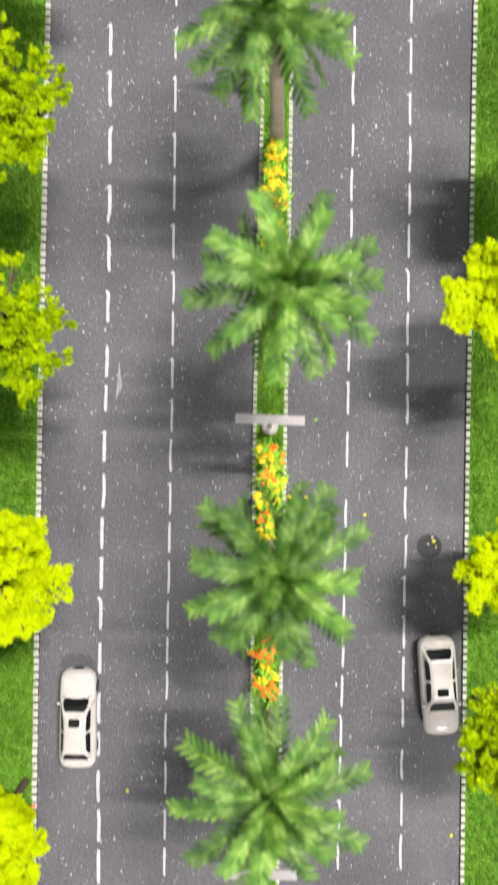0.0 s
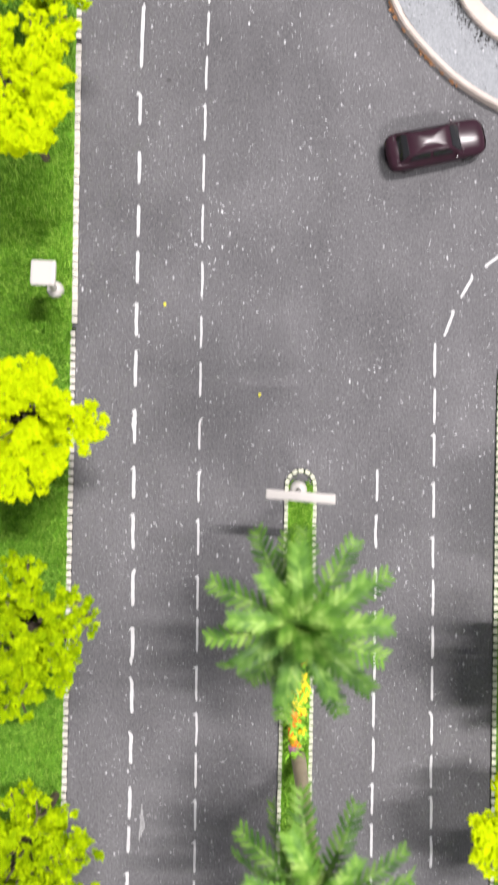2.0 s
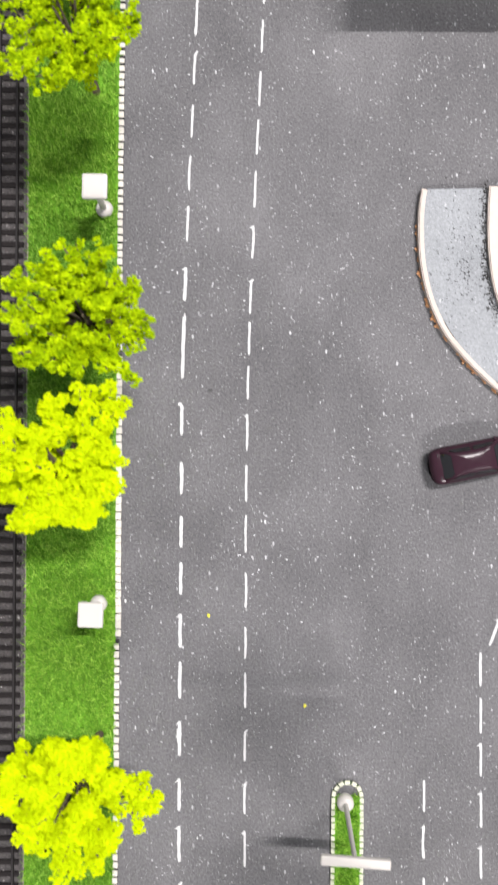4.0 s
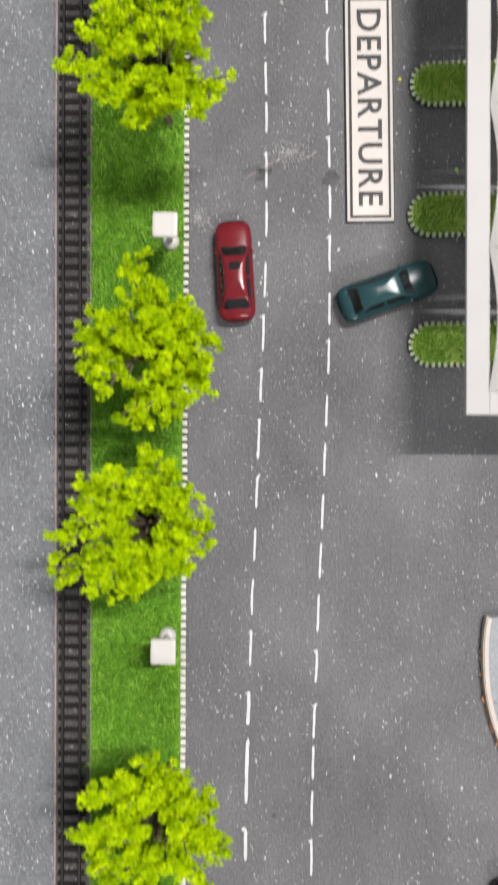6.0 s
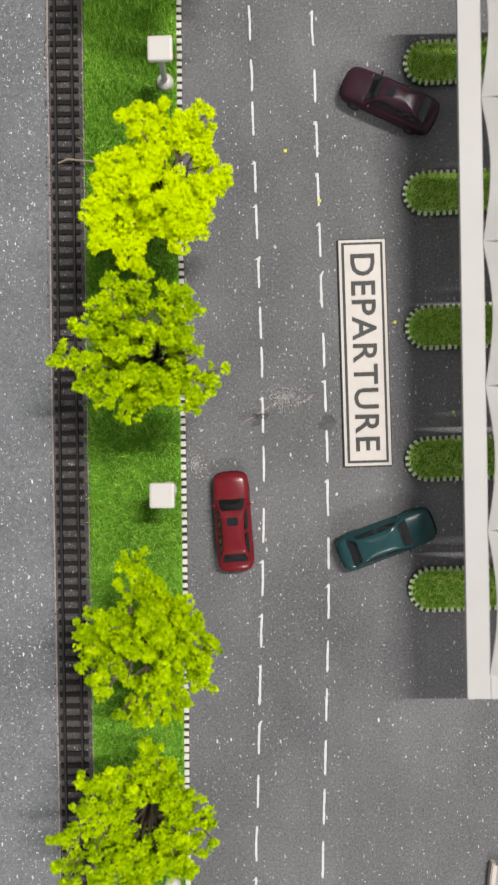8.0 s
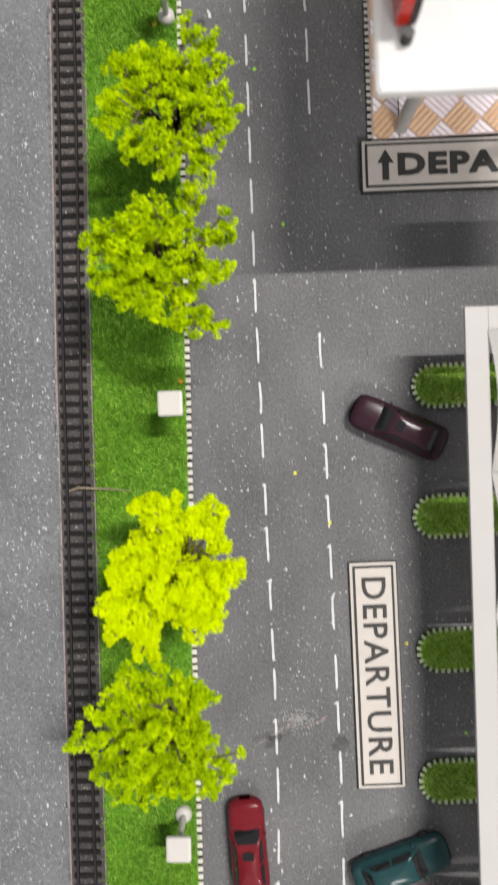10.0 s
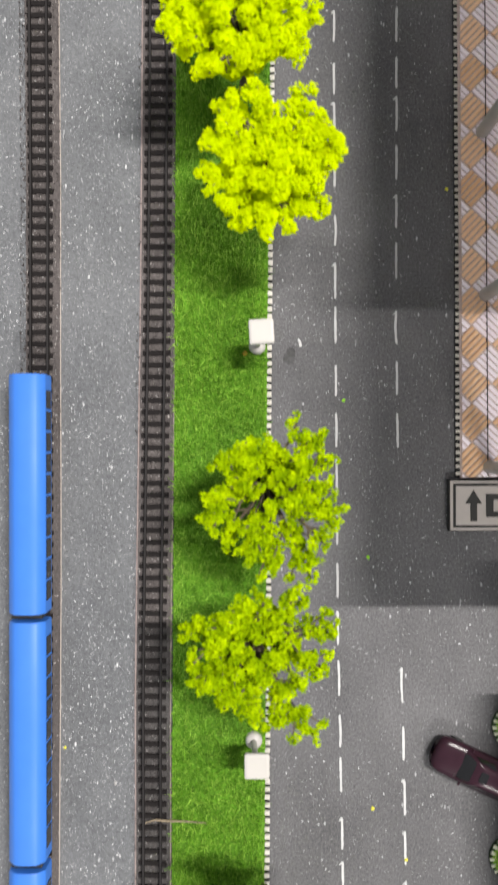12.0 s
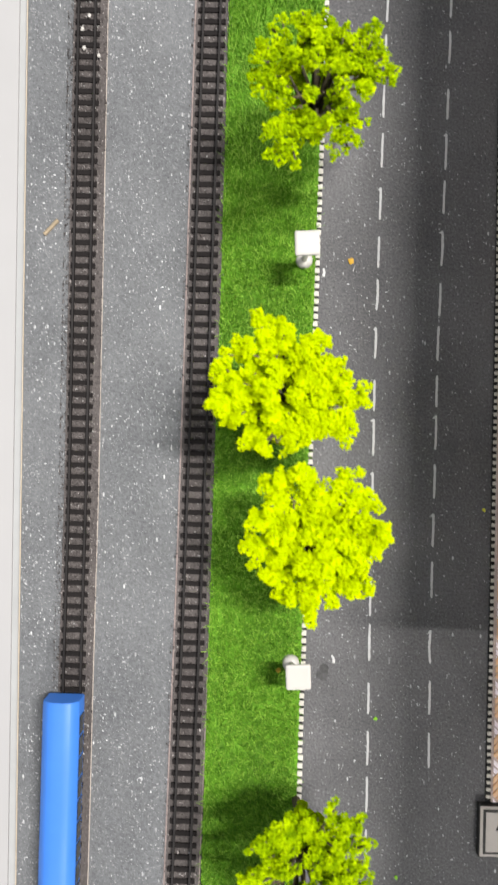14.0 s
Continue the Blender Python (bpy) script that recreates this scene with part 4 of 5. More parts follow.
part("deck", bm, RAMP_GRIT, ramp, "pale grey granite deck")

# dark grit along the foot of the inner wall
g = np.random.default_rng(88)
pick = g.integers(0, len(fine_in), 900)
off = np.abs(g.normal(0, 0.0022, 900)) + 0.0003
spots = np.array([(fine_in[int(q)].x - o * 0.75, fine_in[int(q)].y - o * 0.65 + g.normal() * 0.002, 0.0036) for q, o in zip(pick, off)])
GRIT = (spots, g.uniform(0.00020, 0.00052, 900))

# orange glue tufts at the foot of the ramp wall
for i in range(30):
    k = random.randint(8, len(fine_out) - 16)
    p = fine_out[k]
    bm = bmesh.new()
    for j in range(5):
        a = random.uniform(0, 6.28)
        r = random.uniform(0.0007, 0.0018)
        c = Vector((random.gauss(0, 0.0006), random.gauss(0, 0.0006), 0))
        tube(bm, [c, c + Vector((math.cos(a) * r, math.sin(a) * r, 0.0012))], [0.0009, 0.0005], 5)
    tagged(part("glue_tuft", bm, GLUE, label="orange glue tuft at the foot of the ramp wall", at=Matrix.Translation((p.x - 0.0022, p.y - 0.0012, 0.0))), category="tuft", group="glue tufts")

# ---------------------------------------------------------------- broadleaf trees


def crumbs(centres, sizes, seed, flat=1.0):
    """Many small four-sided crumbs as one mesh's vertices and faces."""
    g = np.random.default_rng(seed)
    n = len(centres)
    octa = np.array([(1, 1, 1), (-1, -1, 1), (-1, 1, -1), (1, -1, -1)], float) * 0.8
    tri = np.array([(0, 2, 1), (0, 1, 3), (0, 3, 2), (1, 2, 3)])
    q = g.normal(size=(n, 4))
    q /= np.linalg.norm(q, axis=1)[:, None]
    w, x, y, z = q.T
    rot = np.stack([1 - 2 * (y * y + z * z), 2 * (x * y - z * w), 2 * (x * z + y * w), 2 * (x * y + z * w), 1 - 2 * (x * x + z * z), 2 * (y * z - x * w), 2 * (x * z - y * w), 2 * (y * z + x * w), 1 - 2 * (x * x + y * y)], -1).reshape(n, 3, 3)
    v = octa[None] * g.uniform(0.6, 1.25, (n, 4, 1)) * g.uniform(0.6, 1.3, (n, 1, 3)) * np.asarray(sizes)[:, None, None]
    v = np.einsum("nij,nkj->nki", rot, v) * (1, 1, flat) + np.asarray(centres)[:, None]
    f = tri[None] + 4 * np.arange(n)[:, None, None]
    return v.reshape(-1, 3), f.reshape(-1, 3)


def raw_mesh(name, v, f, mat):
    me = bpy.data.meshes.new(name)
    me.from_pydata(v.tolist(), [], f.tolist())
    me.materials.append(mat)
    return me


def tree_shape(seed, leaf, reach, hollows, girth):
    """Trunk and crown of one flocked wire tree, about 7 cm high: 16 limbs of the given reach (mm), each
    with side fingers under lumps of flock, and open hollows (x, y, radius in mm) in the crown."""
    g = np.random.default_rng(seed)
    bm = bmesh.new()
    fork = 0.024
    tube(bm, [(0, 0, 0), (0.0004, 0, 0.012), (0, 0.0003, fork)], [0.0021, 0.0019, 0.0018], 9)
    lumps = []
    usual = sum(reach) / 16
    for i in range(16):
        a = 2 * math.pi * i / 16 + g.normal(0, 0.07)
        r = 0.001 * (reach[i] + 0.45 * (reach[i] - usual) + g.uniform(-2.2, 1.2))
        top = g.uniform(0.054, 0.063)
        end = Vector((r * 0.95 * math.cos(a), r * 0.95 * math.sin(a), top))
        mid = Vector((end.x * 0.34, end.y * 0.34, fork + (top - fork) * 0.74))
        tube(bm, [(0, 0, fork - 0.004), mid, end], [0.0013, 0.0010, 0.0005], 6)
        lumps += [(mid.lerp(end, u), k) for u, k in ((0.0, 0.9), (0.22, 1.0), (0.44, 1.0), (0.64, 0.95), (0.82, 0.85), (0.98, 0.62))]
        for side in (-1, 1):
            for u0, span, cut in ((0.12, 0.34, 0.66), (0.55, 0.17, 0.95)):
                if g.random() < 0.16:
                    continue
                start = mid.lerp(end, u0)
                b = a + side * span * g.uniform(0.6, 1.25)
                far = r * cut * g.uniform(0.82, 1.04)
                tip = Vector((far * math.cos(b), far * math.sin(b), start.z + (top - start.z) * 0.8 + g.uniform(-0.004, 0.004)))
                tube(bm, [start, tip], [0.0006, 0.0003], 5)
                lumps += [(start.lerp(tip, 0.5), 0.75), (start.lerp(tip, 1.0), 0.68)]
    for i in range(11):
        a, r = 2.39996 * i + g.uniform(-0.3, 0.3), 0.0035 + 0.0085 * (i / 10) ** 0.6
        tip = Vector((r * math.cos(a), r * math.sin(a), g.uniform(0.056, 0.066)))
        tube(bm, [(0, 0, fork - 0.003), (tip.x * 0.4, tip.y * 0.4, 0.046), tip], [0.0010, 0.0008, 0.0004], 6)
        lumps += [(tip, 1.0), (tip + Vector((g.normal() * 0.003, g.normal() * 0.003, -0.003)), 0.9)]
    for i in range(26):
        a, z = 2.39996 * i + g.uniform(-0.3, 0.3), g.uniform(0.026, 0.046)
        r = (0.007 + 0.26 * (z - 0.026)) * g.uniform(0.75, 1.25)
        lumps.append((Vector((r * math.cos(a), r * math.sin(a), z)), 0.95))
    pads, sizes = [], []
    for c, k in lumps:
        if any(math.hypot(c.x * 1000 - hx, c.y * 1000 - hy) < hr + 0.6 for hx, hy, hr in hollows):
            continue
        for _ in range(3):
            r = 0.0027 * k * girth * g.uniform(0.75, 1.15)
            o = np.array(c) + g.normal(0, 1, 3) * (0.0012, 0.0012, 0.0008)
            q = int(42 * (r / 0.0027) ** 2)
            d = g.normal(size=(q, 3))
            d /= np.linalg.norm(d, axis=1)[:, None]
            pads.append(o + d * (r * g.uniform(0.45, 1.0, (q, 1)) ** 0.5) * (1, 1, 0.7))
            sizes.append(g.uniform(0.00042, 0.00095, q) * (0.7 + 0.3 * girth))
    trunk = to_mesh(bm, "trunk", BARK, 40)
    p = np.concatenate(pads)
    v, f = crumbs(p, np.concatenate(sizes), seed + 1, 0.42 if girth > 1.1 else 0.65)
    return trunk, raw_mesh("crown", v, f, leaf)


TREE_LEAF = {"y": LEAF_YELLOW, "o": LEAF_OLIVE}


TREE_LABEL = {"y": "small tree with bright yellow flock foliage, planted in the turf", "o": "small tree with sparse lime green flock foliage, planted in the turf"}


def tree(x, y, tone, reach, hollows=()):
    """A tree of its own shape; reach in mm round the compass, east first."""
    trunk, crown = tree_shape(int(1000 + y * 1000), TREE_LEAF[tone], reach, hollows, {"y": 1.28, "o": 1.0}[tone])
    base = thing("tree", Matrix.Translation((x, y, 0.0008)), TREE_LABEL[tone], "tree", "verge trees")
    for name, me in (("trunk", trunk), ("crown", crown)):
        ob = new(name, me)
        ob.parent = base
    return base


tree(-0.113, -0.17, "y", (29, 27, 24, 25, 26, 27, 27, 27, 27, 27, 27, 27, 27, 27, 27, 27), ((5, 2, 3),))
tree(-0.108, -0.056, "y", (32, 26, 31, 29, 27, 29, 28, 30, 28, 29, 27, 30, 28, 29, 29, 27), ((2, -6, 4), (14, 9, 2)))
tree(-0.108, 0.042, "o", (31, 32, 32, 35, 32, 28, 31, 29, 31, 28, 30, 29, 32, 32, 34, 33), ((11, 23, 5), (4, 9, 4), (-7, -5, 3)))
tree(-0.1078, 0.134, "o", (29, 34, 34, 36, 36, 31, 28, 31, 30, 32, 28, 30, 31, 27, 30, 30), ((20, 0, 3), (7, 9, 2), (-5, -2, 4)))
tree(-0.107, 0.2265, "y", (31, 27, 29, 26, 24, 26, 29, 28, 30, 28, 29, 28, 32, 32, 30, 34), ((7, 2, 4), (23, -3, 3), (-4, -10, 2)))
tree(-0.1105, 0.355, "y", (29, 30, 41, 38, 34, 24, 33, 33, 32, 29, 26, 25, 23, 23, 26, 26), ((0, 8, 5), (7, 11, 3), (7, 22, 2)))
tree(-0.1003, 0.4195, "o", (31, 29, 27, 29, 31, 29, 30, 32, 33, 30, 29, 25, 26, 27, 34, 29), ((5, -3, 4), (-5, -10, 2), (3, -20, 3), (-17, 8, 2), (15, 0, 2)))
tree(-0.1038, 0.5405, "o", (32, 26, 30, 32, 36, 31, 33, 28, 35, 38, 31, 30, 28, 24, 28, 27), ((0, 3, 5), (6, 3, 5), (-21, 3, 3), (-11, -6, 2), (11, -4, 2)))
tree(-0.096, 0.618, "o", (27, 25, 23, 18, 27, 35, 22, 29, 32, 34, 31, 35, 31, 32, 31, 26), ((-7, -11, 5), (17, -3, 3), (-10, 11, 3), (-19, -18, 3), (2, -19, 2)))
tree(-0.0952, 0.7335, "o", (26, 25, 30, 31, 33, 35, 32, 35, 38, 33, 29, 29, 24, 27, 31, 33), ((4, 15, 4), (5, 2, 3), (7, -4, 2), (17, -1, 3), (-11, 10, 2), (5, -23, 3)))
tree(-0.086, 0.802, "y", (30, 27, 31, 32, 32, 35, 26, 27, 27, 32, 37, 35, 22, 28, 27, 25), ((11, 10, 5), (-13, -5, 2), (-7, 11, 2), (4, 8, 2), (-5, -23, 3), (14, 6, 3)))
tree(-0.0888, 0.9345, "o", (34, 33, 33, 24, 26, 22, 23, 30, 28, 29, 26, 28, 31, 33, 40, 32), ((3, 0, 4), (2, 14, 3), (11, 18, 3), (18, 7, 3), (24, 0, 4), (5, -21, 3), (-20, 0, 2), (27, 9, 2)))
tree(-0.0805, 0.9995, "o", (28, 31, 33, 31, 23, 25, 24, 26, 28, 30, 30, 32, 34, 38, 32, 32), ((-11, -8, 5), (7, -12, 3), (9, 17, 4), (16, -17, 3), (-5, 5, 2), (-5, -9, 3)))
tree(-0.0765, 1.131, "y", (29, 31, 32, 32, 35, 35, 31, 31, 30, 19, 27, 27, 31, 27, 28, 24), ((-4, -2, 3), (-4, 13, 2), (5, -15, 3), (-15, 13, 2), (-10, 18, 2), (-5, -16, 2)))
tree(-0.0873, 1.192, "y", (33, 28, 27, 28, 32, 38, 34, 32, 34, 31, 29, 26, 25, 22, 24, 31), ((-5, 2, 2), (-1, -5, 2), (-5, -17, 3), (19, -4, 2), (-20, 4, 2), (-1, 18, 2), (-13, -8, 2)))
tree(-0.0747, 1.3247, "o", (33, 30, 30, 29, 31, 29, 30, 31, 30, 27, 35, 37, 29, 33, 29, 26), ((-10, -4, 5), (1, -11, 4), (11, -3, 5), (4, -17, 3)))
# the 8 mm hollows of these two are added out of view, to light the car
tree(0.1095, -0.128, "o", (24, 25, 23, 25, 24, 26, 25, 23, 26, 27, 24, 25, 26, 24, 23, 25), ((-5, 4, 3), (2, -6, 3), (5, 9, 8)))
tree(0.1135, -0.055, "y", (24, 25, 23, 25, 22, 24, 21, 24, 27, 26, 22, 20, 20, 20, 21, 24), ((-15, 10, 3), (2, 3, 3), (8, -2, 8)))
tree(0.111, 0.0575, "y", (28, 26, 29, 27, 28, 26, 29, 24, 31, 32, 25, 27, 29, 26, 28, 27), ((-14, 9, 2), (3, 0, 3)))
# unseen tree, crown kept small and open to lighten its shadow on the road
tree(0.127, 0.127, "y", (24, 26, 23, 25, 24, 27, 23, 25, 26, 23, 25, 22, 25, 26, 23, 24), ((0, 2, 5), (-12, 6, 5), (8, -10, 5), (-8, -12, 4)))

# ---------------------------------------------------------------- palms


def frond(length, droop, width, seed, fold=0.08):
    """One feathered frond along +x: a bent rib with a comb of narrow leaflets on both sides."""
    g = np.random.default_rng(seed)
    v, f = [], []

    def rib(u):
        return np.array((length * (u - 0.12 * droop * u * u), 0.0, length * (0.30 * u - droop * u * u)))

    n = 15
    for i in range(n):
        u0, u1 = i / n, (i + 1) / n
        a, b = rib(u0), rib(u1)
        r0, r1 = 0.0011 * (1 - u0) + 0.0003, 0.0011 * (1 - u1) + 0.0003
        k = len(v)
        v += [a + (0, -r0, 0), a + (0, 0, r0 * 0.5), a + (0, r0, 0), b + (0, -r1, 0), b + (0, 0, r1 * 0.5), b + (0, r1, 0)]
        f += [(k, k + 3, k + 4), (k, k + 4, k + 1), (k + 1, k + 4, k + 5), (k + 1, k + 5, k + 2)]
    m = 12
    for i in range(m):
        u = 0.10 + 0.88 * i / (m - 1)
        p = rib(u)
        d = rib(min(1, u + 0.02)) - rib(u - 0.02)
        d /= np.linalg.norm(d)
        reach = width * (0.62 + 0.42 * math.sin(math.pi * min(1, u * 0.86 + 0.06)) ** 0.7) * g.uniform(0.88, 1.08)
        for s in (-1, 1):
            out = d * (0.42 + 0.42 * u) + np.array((0, s * 0.86, fold - 0.22 * g.random()))
            out /= np.linalg.norm(out)
            w = d * 0.00112
            k = len(v)
            mid, tip = p + out * reach * 0.55 + (0, 0, 0.0004), p + out * reach
            v += [p - w * 0.9, mid - w * 1.05, tip - w * 0.45, tip + w * 0.45, mid + w * 1.05, p + w * 0.9]
            f += [(k, k + 1, k + 4), (k, k + 4, k + 5), (k + 1, k + 2, k + 3), (k + 1, k + 3, k + 4)]
    k = len(v)
    e = rib(1.0)
    v += [e + (-0.0006, -0.0007, 0), e + (width * 0.55, 0, -0.0006), e + (-0.0006, 0.0007, 0)]
    f += [(k, k + 1, k + 2)]
    return raw_mesh("frond", np.array(v), np.array(f), FROND)


FRONDS = [frond(0.0370, 0.36, 0.0064, 31), frond(0.0355, 0.46, 0.0066, 32, 0.25), frond(0.0365, 0.30, 0.0062, 33, -0.10)]
SHORT_FRONDS = [frond(0.0290, 0.30, 0.0054, 34), frond(0.0215, 0.10, 0.0048, 35, 0.2)]


def palm(x, y, turn, height, lean, flat, edgewise):
    """A palm; flat and edgewise list the bearings of its open and of its twisted long fronds."""
    base = thing("palm_tree", Matrix.Translation((x, y, 0.0010)), "model palm tree with glossy green feather fronds on the median", "palm tree", "median palms")
    bm = bmesh.new()
    pts = [(lean[0] * u * u, lean[1] * u * u, height * u) for u in (0, 0.15, 0.35, 0.55, 0.75, 0.92, 1.0)]
    tube(bm, pts, [0.0037, 0.0034, 0.0031, 0.0029, 0.0027, 0.0026, 0.0022], 12)
    part("trunk", bm, PALM_BARK, base, smooth=40)
    top = Vector(pts[-1])
    g = np.random.default_rng(int(turn * 10) + 3)
    leaves = [(a, FRONDS[i % 3], g.uniform(-16, 4), g.uniform(-16, 16), g.uniform(0.94, 1.04)) for i, a in enumerate(flat)]
    leaves += [(a, FRONDS[(i + 1) % 3], g.uniform(-20, -8), 48 * (1 if i % 2 else -1) + g.uniform(-8, 8), g.uniform(0.86, 0.97)) for i, a in enumerate(edgewise)]
    leaves += [(turn + 360 * i / 9 + g.uniform(-12, 12), SHORT_FRONDS[0], g.uniform(12, 26), g.uniform(-20, 20), g.uniform(0.9, 1.1)) for i in range(9)]
    leaves += [(turn + 30 + 360 * i / 5 + g.uniform(-12, 12), SHORT_FRONDS[1], g.uniform(44, 60), g.uniform(-20, 20), g.uniform(0.8, 1.0)) for i in range(5)]
    for a, me, tilt, roll, size in leaves:
        ob = new("frond", me)
        ob.parent = base
        ob.matrix_basis = Matrix.Translation(top + Vector((0, 0, 0.00003 * tilt))) @ Matrix.Rotation(radians(a), 4, "Z") @ Matrix.Rotation(radians(-tilt), 4, "Y") @ Matrix.Rotation(radians(roll), 4, "X") @ Matrix.Scale(size, 4)
    return base


for x, y, turn, lean, flat, edgewise in (
    (0.0125, 0.1447, 8, (-0.0056, 0.0065), (117, 86, 57, 27, -25, -67, -101, -127, -168, 156), (105, 1, -42, -115, -147)),
    (0.0116, 0.0605, 25, (0.0006, -0.0055), (146, 101, 65, 23, 2, -33, -73, -95, -139, -170), (128, -14, -55, -116, 161)),
    (0.0076, -0.0526, 3, (0.0017, 0.0036), (138, 171, -158, -132, -94, -72, -45, -8, 28, 59), (123, 147, 77, 92, 48, -118)),
    (0.0073, -0.1358, 31, (-0.0015, 0.0073), (12, 47, 82, 110, 150, -172, -140, -104, -66, -28), (30, 98, -155, -84)),
    (0.0040, -0.2300, 14, (0.0, 0.0), (5, 40, 76, 112, 148, -176, -140, -104, -68, -32), (60, 130, -120, -50)),
):
    palm(x, y, turn, 0.0945, lean, flat, edgewise)

# ---------------------------------------------------------------- flowers


def flower_bush(x, y, mat, seed, size=1.0):
    """A small bush: green stems with flat crinkled petals on top."""
    g = np.random.default_rng(seed)
    word = {PETAL_YELLOW: "yellow", PETAL_ORANGE: "orange", PETAL_PURPLE: "lilac"}[mat]
    base = thing("flower_bush", Matrix.Translation((x, y, 0.0010)) @ Matrix.Scale(size, 4), f"tiny {word} artificial flowers on green stems in the median", "flowers", "median flowers")
    bm = bmesh.new()
    heads = []
    for i in range(9):
        a, r = g.uniform(0, 6.28), g.uniform(0.0005, 0.0042)
        tip = Vector((r * math.cos(a), r * math.sin(a), g.uniform(0.0035, 0.0085)))
        tube(bm, [(0, 0, 0), tip * 0.6, tip], [0.0003, 0.00025, 0.0002], 4)
        heads.append(tip)
        for _ in range(10):
            c = tip * g.uniform(0.5, 1.2)
            q = Vector((g.normal() * 0.0012, g.normal() * 0.0012, 0.0004))
            vs = [bm.verts.new(c), bm.verts.new(c + q + Vector((0.0006, 0, 0))), bm.verts.new(c + q * 2), bm.verts.new(c + q - Vector((0.0006, 0, 0)))]
            bm.faces.new(vs)
    part("stem", bm, STEM_GREEN, base, "bright green stems and leaves")
    bm = bmesh.new()
    for tip in heads[:7]:
        for _ in range(6):
            c = tip + Vector((g.normal() * 0.0006, g.normal() * 0.0006, abs(g.normal()) * 0.0004))
            r = bmesh.ops.create_icosphere(bm, subdivisions=1, radius=g.uniform(0.0007, 0.0014))
            for v in r["verts"]:
                v.co = Vector((v.co.x * g.uniform(0.8, 1.2), v.co.y * g.uniform(0.8, 1.2), v.co.z * 0.6)) + c
    part("petal", bm, mat, base, f"crinkled {word} petals")
    return base


def bed_of_flowers(y0, y1, mats, n, seed):
    g = np.random.default_rng(seed)
    for i in range(n):
        y = y0 + (y1 - y0) * (i + g.uniform(0.2, 0.8)) / n
        u = g.uniform(0.32, 0.66)
        x = MEDIAN_W(y) + (MEDIAN_E(y) - MEDIAN_W(y)) * u
        flower_bush(x, y, mats[int(g.integers(0, len(mats)))], seed * 50 + i, g.uniform(0.95, 1.25))


Y_, O_, P_ = PETAL_YELLOW, PETAL_ORANGE, PETAL_PURPLE
bed_of_flowers(0.112, 0.142, (Y_, O_, Y_, Y_), 7, 1)
bed_of_flowers(0.070, 0.112, (O_, O_, Y_), 10, 2)
flower_bush(0.0098, 0.0690, P_, 777, 1.1)
flower_bush(0.0072, -0.0085, Y_, 778, 1.6)
bed_of_flowers(-0.022, -0.007, (Y_, Y_, Y_, O_), 6, 3)
bed_of_flowers(-0.055, -0.020, (Y_, O_, Y_), 7, 4)
flower_bush(0.0060, -0.0230, P_, 779, 0.8)
flower_bush(0.0145, -0.0235, Y_, 780, 0.8)
bed_of_flowers(-0.128, -0.098, (O_, O_, Y_), 7, 5)

# ---------------------------------------------------------------- scattered small things


def fallen_petal(x, y, mat, size, z=0.0):
    bm = bmesh.new()
    r = bmesh.ops.create_icosphere(bm, subdivisions=1, radius=size)
    for v in r["verts"]:
        v.co = Vector((v.co.x * random.uniform(0.7, 1.3), v.co.y * random.uniform(0.7, 1.3), (v.co.z + size) * 0.35))
    tagged(part("fallen_petal", bm, mat, label="small fallen petal on the asphalt", at=Matrix.Translation((x, y, z))), category="petal", group="fallen petals")


for x, y in ((-0.0627, -0.1754), (-0.0531, 0.2834), (-0.0066, 0.2386), (-0.0161, 0.8134), (-0.0388, 0.7918), (-0.0313, 0.9616), (-0.0318, 0.8388), (-0.0416, 1.0388), (0.0115, 1.1414), (-0.1576, 0.8533), (-0.1822, 0.8711), (0.0183, 0.7523), (0.0347, 0.1136), (0.0262, -0.0299), (0.0554, -0.0388), (0.0978, -0.1980), (0.1026, -0.2023)):
    fallen_petal(x, y, STEM_GREEN if y > 0.9 and y < 1.1 else DUST if y in (0.7918, 0.8533) else CRUMB, 0.0010)
for x, y, mat, size in ((0.0176, -0.0299, PETAL_YELLOW, 0.0017), (0.0177, -0.0362, PETAL_YELLOW, 0.0015), (0.0314, 0.0084, STEM_GREEN, 0.0008), (0.0450, 0.7076, STEM_GREEN, 0.0010)):
    fallen_petal(x, y, mat, size)
for x, y, mat, size in ((-0.0857, 0.8868, PETAL_ORANGE, 0.0011), (-0.0894, 1.0628, DRY_LEAF, 0.0013), (-0.1091, -0.1818, PETAL_ORANGE, 0.0012)):
    fallen_petal(x, y, mat, size, 0.0022)
fallen_petal(-0.0542, 1.2640, DRY_LEAF, 0.0017)


def dust_patch(x, y, rx, ry, n, seed, mat, label, z=0.00015, big=0.00042):
    """A thin spill of grains, denser towards its middle."""
    g = np.random.default_rng(seed)
    a, r = g.uniform(0, 2 * np.pi, n), np.abs(g.normal(0, 0.55, n))
    c = np.stack([x + rx * r * np.cos(a), y + ry * r * np.sin(a), np.full(n, z)], -1)
    v, f = crumbs(c, g.uniform(0.00014, big, n), seed + 1)
    tagged(new("dust_patch", raw_mesh("dust_patch", v, f, mat)), label, "dust", kind="stuff")


